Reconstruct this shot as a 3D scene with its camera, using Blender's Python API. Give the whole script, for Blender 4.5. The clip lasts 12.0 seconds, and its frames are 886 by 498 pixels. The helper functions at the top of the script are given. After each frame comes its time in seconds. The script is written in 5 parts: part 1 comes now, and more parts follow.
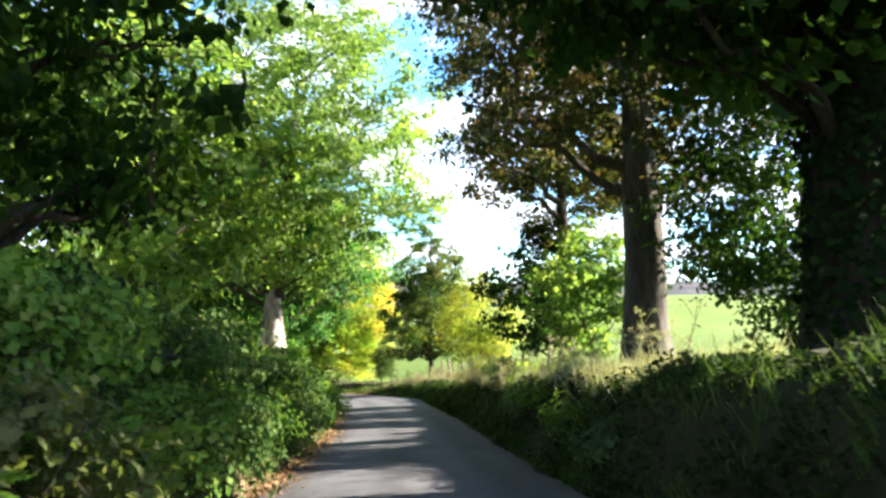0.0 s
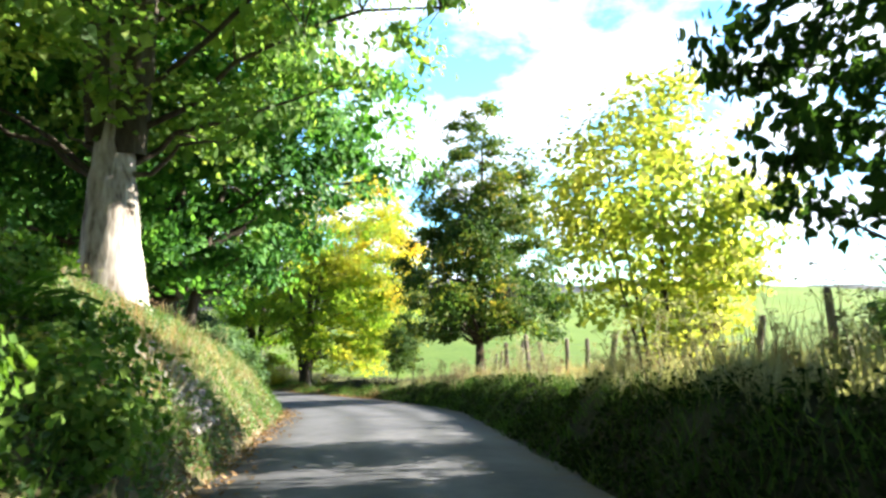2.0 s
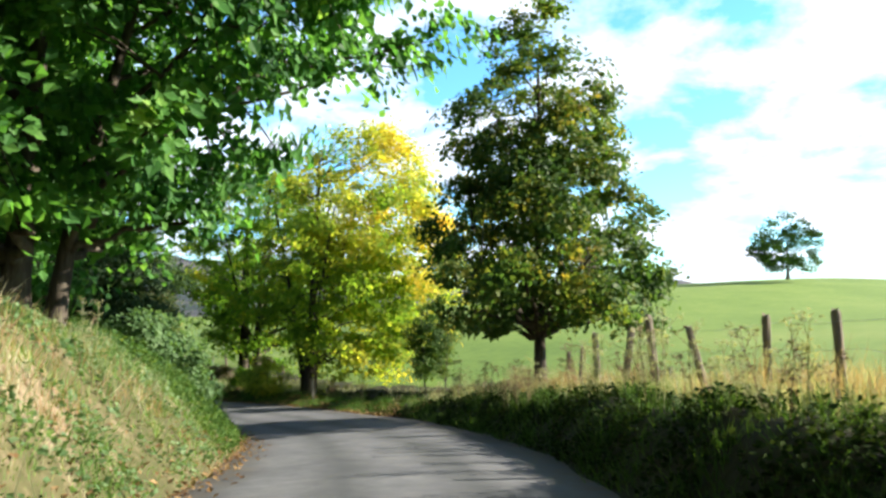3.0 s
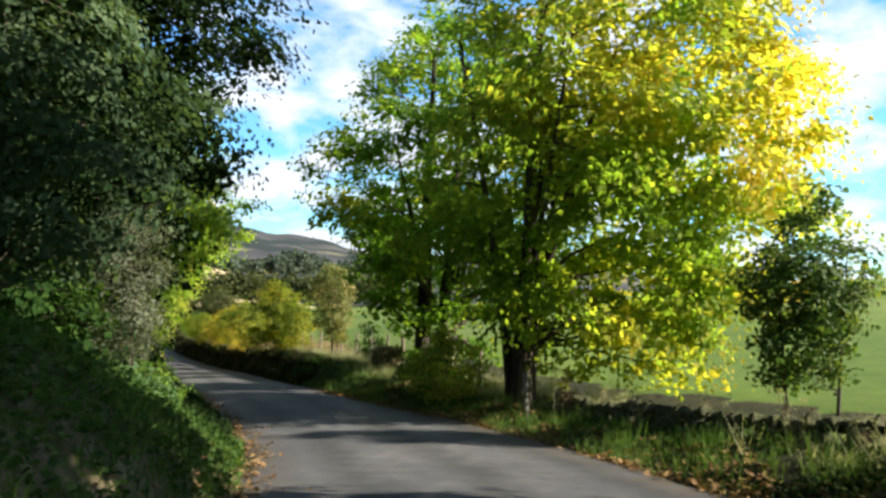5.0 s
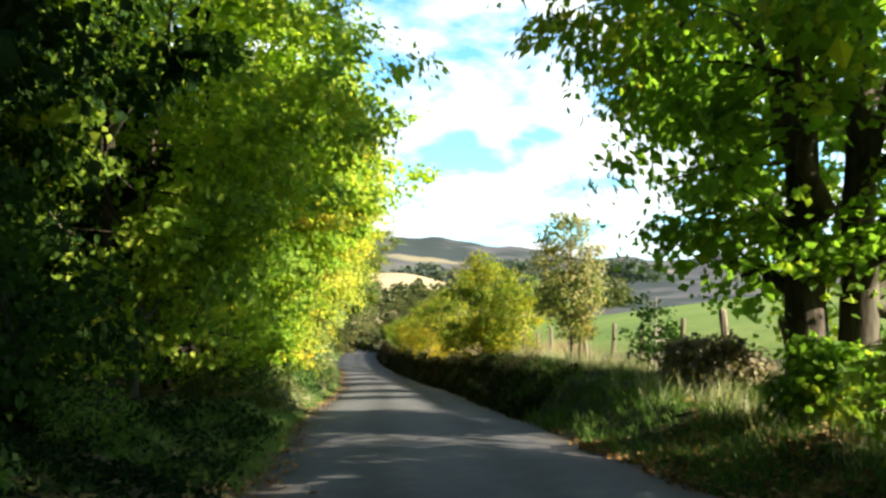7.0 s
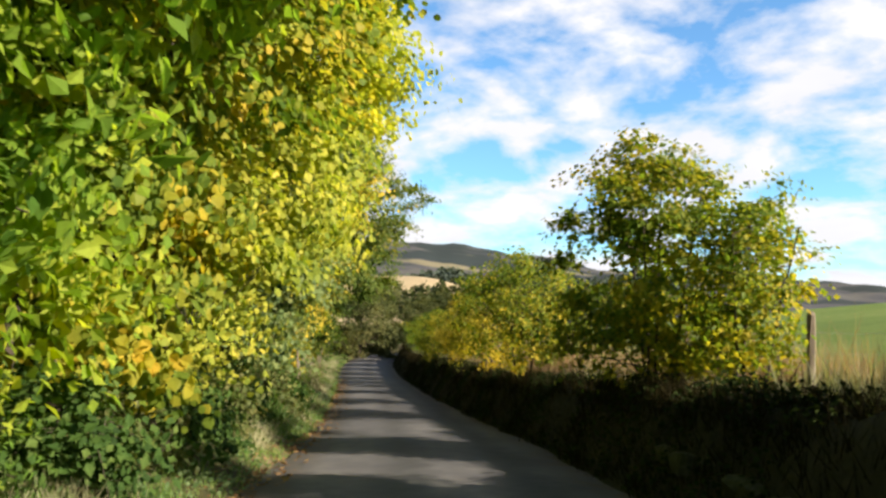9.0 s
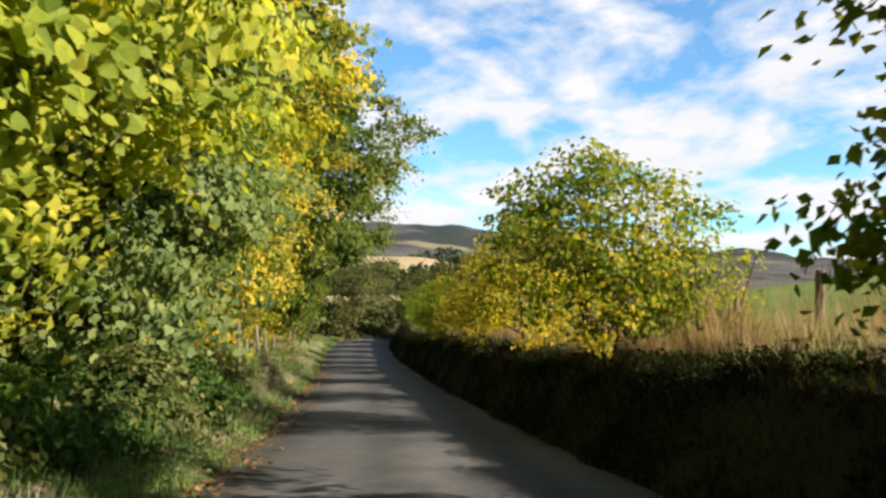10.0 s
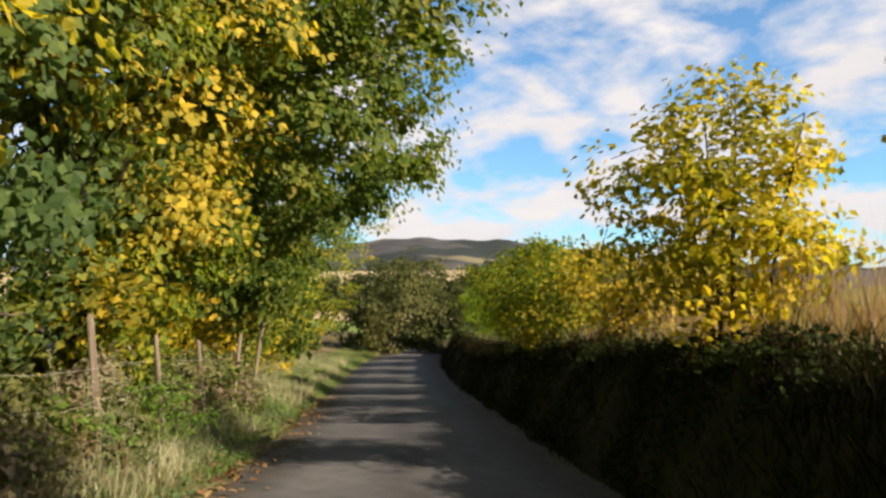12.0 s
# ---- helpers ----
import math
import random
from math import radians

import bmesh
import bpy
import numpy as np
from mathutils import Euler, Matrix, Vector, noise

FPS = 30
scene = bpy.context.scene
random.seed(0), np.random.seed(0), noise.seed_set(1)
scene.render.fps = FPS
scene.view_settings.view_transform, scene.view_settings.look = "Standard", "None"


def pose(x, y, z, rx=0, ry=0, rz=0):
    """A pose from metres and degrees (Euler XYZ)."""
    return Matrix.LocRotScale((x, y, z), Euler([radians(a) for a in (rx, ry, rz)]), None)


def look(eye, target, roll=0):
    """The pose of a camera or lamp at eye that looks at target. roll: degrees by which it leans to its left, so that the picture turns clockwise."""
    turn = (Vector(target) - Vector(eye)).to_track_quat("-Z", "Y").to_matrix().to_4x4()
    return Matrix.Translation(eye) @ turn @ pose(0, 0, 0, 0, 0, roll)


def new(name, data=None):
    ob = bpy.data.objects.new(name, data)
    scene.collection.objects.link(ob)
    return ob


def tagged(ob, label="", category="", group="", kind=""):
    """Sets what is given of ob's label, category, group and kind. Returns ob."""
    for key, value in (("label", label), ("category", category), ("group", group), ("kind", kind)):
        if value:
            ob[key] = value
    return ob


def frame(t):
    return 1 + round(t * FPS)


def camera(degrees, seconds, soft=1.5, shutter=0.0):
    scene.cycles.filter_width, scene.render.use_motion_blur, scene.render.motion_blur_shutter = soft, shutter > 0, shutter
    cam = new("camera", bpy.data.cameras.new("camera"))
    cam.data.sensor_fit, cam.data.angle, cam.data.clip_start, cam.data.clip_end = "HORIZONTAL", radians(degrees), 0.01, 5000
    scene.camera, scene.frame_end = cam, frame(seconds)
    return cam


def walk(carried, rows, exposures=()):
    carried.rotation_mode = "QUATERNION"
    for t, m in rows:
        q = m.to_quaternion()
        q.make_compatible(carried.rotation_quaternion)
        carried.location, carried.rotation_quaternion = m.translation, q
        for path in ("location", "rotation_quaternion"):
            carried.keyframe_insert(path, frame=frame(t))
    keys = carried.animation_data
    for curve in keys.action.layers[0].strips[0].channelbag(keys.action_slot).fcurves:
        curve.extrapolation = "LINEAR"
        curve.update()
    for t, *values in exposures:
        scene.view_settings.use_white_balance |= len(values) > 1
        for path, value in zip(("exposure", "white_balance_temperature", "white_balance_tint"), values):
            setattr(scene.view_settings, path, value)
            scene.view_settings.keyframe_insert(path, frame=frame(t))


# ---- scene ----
# (t, x, y, z, yaw, pitch, roll) of the car-borne camera
PATH = [
    (0, 0.00, 0.00, 0.00, -0.00, 3.00, 0.92),
    (0.5, -0.41, 6.18, -0.74, 0.43, 3.17, 0.43),
    (1, -0.75, 12.10, -1.47, 1.10, 3.31, 0.46),
    (1.5, -1.10, 17.63, -2.11, 1.41, 3.12, 0.61),
    (2, -1.46, 22.84, -2.64, 1.74, 2.98, -0.20),
    (2.5, -1.86, 27.67, -3.08, 2.33, 3.17, 0.59),
    (2.7, -2.04, 29.59, -3.26, 2.65, 3.27, 0.78),
    (4.3, -4.47, 43.87, -4.58, 12.77, 2.48, -1.55),
    (4.5, -4.84, 45.45, -4.77, 14.96, 2.46, -1.20),
    (5, -5.93, 49.36, -5.29, 19.56, 3.00, -0.81),
    (5.5, -7.36, 53.22, -5.75, 23.57, 3.45, -0.79),
    (6, -9.09, 56.68, -6.15, 28.40, 3.53, -0.83),
    (6.5, -11.02, 59.76, -6.45, 32.92, 3.79, -0.55),
    (7, -13.24, 62.62, -6.67, 35.42, 3.85, 1.11),
    (7.2, -14.24, 63.80, -6.77, 35.69, 3.79, 1.82),
    (8.8, -23.06, 74.24, -7.56, 36.65, 4.35, -0.77),
    (9, -24.17, 75.60, -7.68, 36.77, 4.43, -0.72),
    (9.5, -26.91, 78.99, -8.07, 37.27, 3.63, -0.84),
    (10, -29.46, 82.09, -8.33, 36.62, 3.15, 0.02),
    (10.5, -32.00, 85.05, -8.59, 37.71, 3.37, 0.45),
    (11, -34.47, 88.03, -8.85, 38.59, 3.70, 0.70),
    (11.5, -36.80, 90.56, -9.14, 39.48, 4.60, 0.65),
    (12, -39.01, 93.06, -9.29, 39.97, 4.36, 0.78),
]
cam = camera(58.0, 12.0, soft=2.7, shutter=0.08)
walk(cam, [(t, pose(x, y, z, 90 + pitch, roll, yaw)) for t, x, y, z, yaw, pitch, roll in PATH],
     exposures=[(0, 2.76, 6800, 14), (0.6, 2.72, 6600, 11), (2.0, 2.74, 6600, 10), (2.7, 2.22, 6750, 8), (4.3, 1.62, 6950, 7), (5.0, 1.6, 7150, 8), (5.6, 1.9, 7350, 8), (6.5, 2.28, 7650, 8), (7.2, 2.1, 7450, 6), (8.8, 1.42, 7750, 13), (10.0, 1.36, 7750, 12), (11.0, 1.2, 8250, 16), (12, 1.17, 8300, 16)])

# ---- sky and sun ----
SUN_AZ, SUN_EL = 79.0, 25.5          # degrees clockwise from +y, above the horizon
world = bpy.data.worlds.new("sky")
scene.world = world
world.use_nodes = True
wn, wl = world.node_tree.nodes, world.node_tree.links
wn.clear()
w_out = wn.new("ShaderNodeOutputWorld")
w_bg = wn.new("ShaderNodeBackground")
w_bg.inputs["Strength"].default_value = 0.05
sky = wn.new("ShaderNodeTexSky")
sky.sky_type = "NISHITA"
sky.sun_disc = False
sky.sun_elevation = radians(SUN_EL)
sky.sun_rotation = radians(SUN_AZ)
sky.air_density, sky.dust_density, sky.ozone_density = 1.0, 0.1, 3.0
w_tc = wn.new("ShaderNodeTexCoord")
w_sep = wn.new("ShaderNodeSeparateXYZ")
w_add = wn.new("ShaderNodeMath")
w_add.operation = "ADD"
w_add.inputs[1].default_value = 0.30
w_max = wn.new("ShaderNodeMath")
w_max.operation = "MAXIMUM"
w_max.inputs[1].default_value = 0.05
w_dx, w_dy = wn.new("ShaderNodeMath"), wn.new("ShaderNodeMath")
w_dx.operation = w_dy.operation = "DIVIDE"
w_com = wn.new("ShaderNodeCombineXYZ")
w_noise = wn.new("ShaderNodeTexNoise")
w_noise.inputs["Scale"].default_value = 3.3
w_noise.inputs["Detail"].default_value = 9.0
w_noise.inputs["Roughness"].default_value = 0.56
w_noise.inputs["Distortion"].default_value = 0.15
w_ramp = wn.new("ShaderNodeValToRGB")
w_ramp.color_ramp.elements[0].position, w_ramp.color_ramp.elements[1].position = 0.41, 0.56
w_mix = wn.new("ShaderNodeMixRGB")
w_cloud = wn.new("ShaderNodeMixRGB")
w_cloud.inputs[1].default_value = (5.5, 6.4, 8.0, 1)
w_cloud.inputs[2].default_value = (8.3, 9.0, 10.4, 1)
w_soft = wn.new("ShaderNodeTexNoise")
w_soft.inputs["Scale"].default_value = 2.6
w_soft.inputs["Detail"].default_value = 4.0
w_tint = wn.new("ShaderNodeMixRGB")
w_tint.blend_type = "MULTIPLY"
w_tint.inputs[0].default_value = 1.0
w_high = wn.new("ShaderNodeMapRange")            # clouds thin and the sky dims above the view, to weaken fill light
w_high.interpolation_type = "SMOOTHSTEP"
w_high.inputs["From Min"].default_value, w_high.inputs["From Max"].default_value = 0.36, 0.66
w_thin = wn.new("ShaderNodeMapRange")
w_thin.inputs["To Min"].default_value, w_thin.inputs["To Max"].default_value = 1.0, 0.12
w_few = wn.new("ShaderNodeMath")
w_few.operation = "MULTIPLY"
w_hue = wn.new("ShaderNodeMixRGB")
w_hue.inputs[1].default_value = (0.95, 1.68, 2.15, 1)
w_hue.inputs[2].default_value = (0.62, 0.74, 0.86, 1)
for a, b in ((w_tc.outputs["Generated"], w_sep.inputs[0]), (w_sep.outputs[2], w_add.inputs[0]), (w_add.outputs[0], w_max.inputs[0]),
             (w_sep.outputs[0], w_dx.inputs[0]), (w_max.outputs[0], w_dx.inputs[1]), (w_sep.outputs[1], w_dy.inputs[0]),
             (w_max.outputs[0], w_dy.inputs[1]), (w_dx.outputs[0], w_com.inputs[0]), (w_dy.outputs[0], w_com.inputs[1]),
             (w_com.outputs[0], w_noise.inputs["Vector"]), (w_com.outputs[0], w_soft.inputs["Vector"]),
             (w_noise.outputs["Fac"], w_ramp.inputs[0]), (w_soft.outputs["Fac"], w_cloud.inputs[0]),
             (w_sep.outputs[2], w_high.inputs["Value"]), (w_high.outputs["Result"], w_thin.inputs["Value"]), (w_high.outputs["Result"], w_hue.inputs[0]),
             (w_hue.outputs[0], w_tint.inputs[2]), (w_ramp.outputs[0], w_few.inputs[0]), (w_thin.outputs["Result"], w_few.inputs[1]),
             (sky.outputs[0], w_tint.inputs[1]), (w_few.outputs[0], w_mix.inputs[0]), (w_tint.outputs[0], w_mix.inputs[1]),
             (w_cloud.outputs[0], w_mix.inputs[2]), (w_mix.outputs[0], w_bg.inputs["Color"]), (w_bg.outputs[0], w_out.inputs["Surface"])):
    wl.new(a, b)

sun_dir = Vector((math.sin(radians(SUN_AZ)) * math.cos(radians(SUN_EL)), math.cos(radians(SUN_AZ)) * math.cos(radians(SUN_EL)), math.sin(radians(SUN_EL))))
sun = new("sun", bpy.data.lights.new("sun", "SUN"))
sun.data.energy, sun.data.angle, sun.data.color = 5.0, radians(0.55), (1.0, 0.93, 0.82)
sun.matrix_world = look(sun_dir * 200, (0, 0, 0))


# ---- materials ----
def mat_base(name):
    m = bpy.data.materials.new(name)
    m.use_nodes = True
    n, l = m.node_tree.nodes, m.node_tree.links
    b = n["Principled BSDF"]
    b.inputs["Specular IOR Level"].default_value = 0.15
    tc = n.new("ShaderNodeTexCoord")
    return m, n, l, b, tc


def noise_node(n, l, vec, scale, detail=5.0, rough=0.55, stretch=None):
    t = n.new("ShaderNodeTexNoise")
    t.inputs["Scale"].default_value, t.inputs["Detail"].default_value, t.inputs["Roughness"].default_value = scale, detail, rough
    if stretch:
        mp = n.new("ShaderNodeMapping")
        mp.inputs["Scale"].default_value = stretch
        l.new(vec, mp.inputs["Vector"])
        vec = mp.outputs[0]
    l.new(vec, t.inputs["Vector"])
    return t.outputs["Fac"]


def ramp_node(n, l, fac, stops):
    r = n.new("ShaderNodeValToRGB")
    e = r.color_ramp.elements
    while len(e) < len(stops):
        e.new(0.5)
    for k, (p, c) in enumerate(stops):
        e[k].position, e[k].color = p, (*c, 1)
    l.new(fac, r.inputs[0])
    return r.outputs[0]


def math_node(n, l, op, a, b):
    m = n.new("ShaderNodeMath")
    m.operation = op
    for i, v in enumerate((a, b)):
        if isinstance(v, (int, float)):
            m.inputs[i].default_value = v
        else:
            l.new(v, m.inputs[i])
    return m.outputs[0]


def mix_node(n, l, fac, a, b, blend="MIX"):
    m = n.new("ShaderNodeMixRGB")
    m.blend_type = blend
    for i, v in enumerate((fac, a, b)):
        if isinstance(v, (int, float)):
            m.inputs[i].default_value = v
        elif isinstance(v, tuple):
            m.inputs[i].default_value = (*v, 1)
        else:
            l.new(v, m.inputs[i])
    return m.outputs[0]


def rough_mat(name, stops, scale, fine, rough=0.9, bump=0.3, dist=0.05, stretch=None, weight=0.6):
    """Two scales of noise through one ramp, with relief from the fine one."""
    m, n, l, b, tc = mat_base(name)
    big = noise_node(n, l, tc.outputs["Object"], scale, 4.0, 0.6, stretch)
    small = noise_node(n, l, tc.outputs["Object"], fine, 6.0, 0.65, stretch)
    fac = math_node(n, l, "ADD", math_node(n, l, "MULTIPLY", big, weight), math_node(n, l, "MULTIPLY", small, 1 - weight))
    l.new(ramp_node(n, l, fac, stops), b.inputs["Base Color"])
    b.inputs["Roughness"].default_value = rough
    bp = n.new("ShaderNodeBump")
    bp.inputs["Strength"].default_value, bp.inputs["Distance"].default_value = bump, dist
    l.new(fac, bp.inputs["Height"])
    l.new(bp.outputs[0], b.inputs["Normal"])
    return m


def leaf_mat(name, stops, patch=0.55, through_light=0.4, rough=0.5, weight=0.6, lift=1.4, turn=None, sheen=0.1):
    """Leaves: colour from a patchy noise and from leaf to leaf, part of the light goes through."""
    m, n, l, b, tc = mat_base(name)
    geo = n.new("ShaderNodeNewGeometry")
    big = noise_node(n, l, tc.outputs["Object"], patch, 3.0, 0.6)
    big = math_node(n, l, "ADD", math_node(n, l, "MULTIPLY", math_node(n, l, "SUBTRACT", big, 0.5), 1.9), 0.5)
    fac = math_node(n, l, "ADD", math_node(n, l, "MULTIPLY", big, weight),
                    math_node(n, l, "MULTIPLY", geo.outputs["Random Per Island"], 1 - weight))
    if turn:                              # colour moves along the ramp towards one side or the top of the crown
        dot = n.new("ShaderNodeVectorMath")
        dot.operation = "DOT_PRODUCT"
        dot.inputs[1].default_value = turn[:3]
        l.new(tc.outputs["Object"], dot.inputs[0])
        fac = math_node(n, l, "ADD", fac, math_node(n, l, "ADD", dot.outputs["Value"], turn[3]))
    col = ramp_node(n, l, fac, [(p, tuple(min(0.8, v * lift) for v in c)) for p, c in stops])
    vein = noise_node(n, l, tc.outputs["Object"], 22.0, 3.0, 0.6)
    col = mix_node(n, l, 0.35, col, ramp_node(n, l, vein, [(0.3, (0.6, 0.57, 0.5)), (0.7, (1.15, 1.15, 1.1))]), "MULTIPLY")
    l.new(col, b.inputs["Base Color"])
    b.inputs["Roughness"].default_value = rough
    b.inputs["Specular IOR Level"].default_value = sheen
    tr = n.new("ShaderNodeBsdfTranslucent")
    l.new(mix_node(n, l, 1.0, col, (1.5, 1.55, 0.75), "MULTIPLY"), tr.inputs["Color"])
    mx = n.new("ShaderNodeMixShader")
    mx.inputs[0].default_value = through_light + 0.1
    l.new(b.outputs[0], mx.inputs[1])
    l.new(tr.outputs[0], mx.inputs[2])
    l.new(mx.outputs[0], n["Material Output"].inputs["Surface"])
    return m



def asphalt_mat():
    """Worn asphalt: fine chippings, patches, paler wheel tracks and a dirty, mossy middle and edge."""
    m, n, l, b, tc = mat_base("asphalt")
    vec = tc.outputs["Object"]
    fine, patch, blot = noise_node(n, l, vec, 55.0, 5.0, 0.7), noise_node(n, l, vec, 0.45, 5.0, 0.62), noise_node(n, l, vec, 3.5, 5.0, 0.65)
    fac = math_node(n, l, "ADD", math_node(n, l, "MULTIPLY", fine, 0.3), math_node(n, l, "ADD", math_node(n, l, "MULTIPLY", patch, 0.4), math_node(n, l, "MULTIPLY", blot, 0.3)))
    col = ramp_node(n, l, fac, [(0.32, (0.048, 0.051, 0.060)), (0.5, (0.088, 0.091, 0.101)), (0.68, (0.150, 0.151, 0.158))])
    at = n.new("ShaderNodeAttribute")
    at.attribute_name = "across"
    wob = math_node(n, l, "ADD", at.outputs["Fac"], math_node(n, l, "MULTIPLY", math_node(n, l, "SUBTRACT", patch, 0.5), 0.9))
    track = math_node(n, l, "POWER", math_node(n, l, "ABSOLUTE", math_node(n, l, "SINE", math_node(n, l, "MULTIPLY", wob, 2.1), 0.0), 0.0), 1.5)
    col = mix_node(n, l, 1.0, col, ramp_node(n, l, track, [(0.0, (0.74, 0.75, 0.73)), (0.8, (1.14, 1.13, 1.12))]), "MULTIPLY")
    e = n.new("ShaderNodeAttribute")
    e.attribute_name = "rim"
    dirt = math_node(n, l, "MULTIPLY", e.outputs["Fac"], ramp_node(n, l, blot, [(0.38, (0, 0, 0)), (0.6, (1, 1, 1))]))
    col = mix_node(n, l, dirt, col, (0.085, 0.065, 0.045))
    l.new(col, b.inputs["Base Color"])
    b.inputs["Roughness"].default_value = 0.8
    bp = n.new("ShaderNodeBump")
    bp.inputs["Strength"].default_value, bp.inputs["Distance"].default_value = 0.35, 0.012
    l.new(fac, bp.inputs["Height"])
    l.new(bp.outputs[0], b.inputs["Normal"])
    return m


M_ASPHALT = asphalt_mat()
M_GROUND = rough_mat("meadow_ground", [(0.3, (0.062, 0.115, 0.020)), (0.5, (0.112, 0.175, 0.034)), (0.72, (0.185, 0.225, 0.06))], 0.07, 1.6, 0.95, 0.6, 0.15)
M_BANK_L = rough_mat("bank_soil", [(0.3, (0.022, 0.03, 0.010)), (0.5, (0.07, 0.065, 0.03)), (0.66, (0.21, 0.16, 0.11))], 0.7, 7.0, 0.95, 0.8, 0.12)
# soil made near-black: the right bank's shade is put into its colour
M_BANK_R = rough_mat("bank_soil_shade", [(0.3, (0.012, 0.014, 0.007)), (0.5, (0.026, 0.028, 0.012)), (0.7, (0.06, 0.052, 0.028))], 0.7, 7.0, 0.95, 0.7, 0.1)
M_LITTER = leaf_mat("dead_leaves", [(0.2, (0.055, 0.030, 0.016)), (0.5, (0.13, 0.078, 0.04)), (0.8, (0.24, 0.165, 0.085))], 0.9, 0.1, 0.8)
M_BARK_DARK = rough_mat("bark_dark", [(0.36, (0.020, 0.016, 0.013)), (0.5, (0.055, 0.045, 0.035)), (0.68, (0.12, 0.108, 0.085))], 2.0, 14.0, 0.9, 0.9, 0.04, (1, 1, 0.22))
# darker copy of the dark bark; the trunks' shade goes into its colour
M_BARK_SHADE = rough_mat("bark_shade", [(0.36, (0.010, 0.008, 0.007)), (0.5, (0.026, 0.021, 0.017)), (0.68, (0.06, 0.052, 0.042))], 2.0, 14.0, 0.95, 0.9, 0.04, (1, 1, 0.22))
M_BARK_MID = rough_mat("bark_grey", [(0.36, (0.03, 0.027, 0.022)), (0.5, (0.075, 0.068, 0.055)), (0.66, (0.20, 0.19, 0.165))], 1.4, 9.0, 0.9, 0.8, 0.04, (1, 1, 0.25))
M_BARK_PALE = rough_mat("bark_pale", [(0.38, (0.06, 0.045, 0.036)), (0.45, (0.20, 0.175, 0.15)), (0.62, (0.40, 0.37, 0.335))], 3.0, 11.0, 0.9, 0.8, 0.04, (1, 1, 0.25))
M_WOOD = rough_mat("weathered_wood", [(0.3, (0.075, 0.06, 0.045)), (0.5, (0.16, 0.135, 0.105)), (0.72, (0.28, 0.25, 0.21))], 3.0, 30.0, 0.9, 0.6, 0.01, (1, 1, 0.1))
M_WIRE = rough_mat("fence_wire", [(0.3, (0.16, 0.15, 0.14)), (0.7, (0.32, 0.31, 0.30))], 5.0, 60.0, 0.5, 0.1, 0.002)
M_MOSS = rough_mat("dark_mossy_stone", [(0.3, (0.022, 0.028, 0.014)), (0.5, (0.055, 0.06, 0.03)), (0.72, (0.13, 0.125, 0.095))], 2.2, 14.0, 0.95, 0.7, 0.03)
M_STONE = rough_mat("mossy_stone", [(0.3, (0.06, 0.065, 0.045)), (0.5, (0.16, 0.155, 0.135)), (0.72, (0.33, 0.31, 0.28))], 2.2, 14.0, 0.9, 0.7, 0.03)

G_DARK = [(0.15, (0.007, 0.019, 0.007)), (0.5, (0.016, 0.040, 0.010)), (0.85, (0.040, 0.075, 0.016)), (0.97, (0.10, 0.09, 0.016))]
L_BEECH = leaf_mat("leaf_beech_copper", [(0.15, (0.014, 0.022, 0.010)), (0.45, (0.034, 0.048, 0.016)), (0.7, (0.075, 0.058, 0.022)), (0.9, (0.15, 0.08, 0.03))], 0.5, 0.3)
L_OLD = leaf_mat("leaf_old_tree", [(0.15, (0.032, 0.07, 0.022)), (0.45, (0.082, 0.15, 0.042)), (0.75, (0.165, 0.225, 0.065)), (0.95, (0.30, 0.29, 0.095))], 0.5, 0.5)
L_GREEN = leaf_mat("leaf_fresh_green", [(0.15, (0.014, 0.042, 0.016)), (0.45, (0.038, 0.11, 0.028)), (0.75, (0.085, 0.19, 0.045)), (0.95, (0.19, 0.27, 0.075))], 0.6, 0.4)
L_DARK = leaf_mat("leaf_dark_green", G_DARK, 0.5, 0.3, 0.7, sheen=0.03)
L_MAPLE = leaf_mat("leaf_maple_turning", [(0.15, (0.020, 0.045, 0.016)), (0.5, (0.045, 0.085, 0.022)), (0.75, (0.12, 0.13, 0.03)), (0.93, (0.30, 0.21, 0.045))], 0.4, 0.35)
# gold is set towards the crown's sunward side and its top
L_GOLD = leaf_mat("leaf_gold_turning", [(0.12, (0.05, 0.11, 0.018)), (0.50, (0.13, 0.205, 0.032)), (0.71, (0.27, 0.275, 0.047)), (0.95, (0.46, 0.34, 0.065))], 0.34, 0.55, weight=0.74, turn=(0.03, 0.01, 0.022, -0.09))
L_GOLDGREEN = leaf_mat("leaf_green_gold_edges", [(0.12, (0.045, 0.10, 0.02)), (0.55, (0.10, 0.185, 0.03)), (0.72, (0.24, 0.27, 0.045)), (0.92, (0.46, 0.36, 0.06))], 0.34, 0.55, weight=0.72)
L_YELLOW = leaf_mat("leaf_yellow", [(0.10, (0.055, 0.10, 0.02)), (0.34, (0.15, 0.195, 0.034)), (0.62, (0.29, 0.30, 0.05)), (0.92, (0.44, 0.38, 0.07))], 0.7, 0.4, weight=0.68)
L_LIME = leaf_mat("leaf_lime_green", [(0.12, (0.045, 0.105, 0.018)), (0.45, (0.13, 0.215, 0.032)), (0.75, (0.27, 0.32, 0.048)), (0.95, (0.44, 0.38, 0.06))], 0.45, 0.46)
L_HAZEL = leaf_mat("leaf_hazel_lime", [(0.12, (0.07, 0.125, 0.03)), (0.45, (0.21, 0.25, 0.06)), (0.75, (0.37, 0.35, 0.09)), (0.95, (0.46, 0.37, 0.11))], 0.5, 0.48)
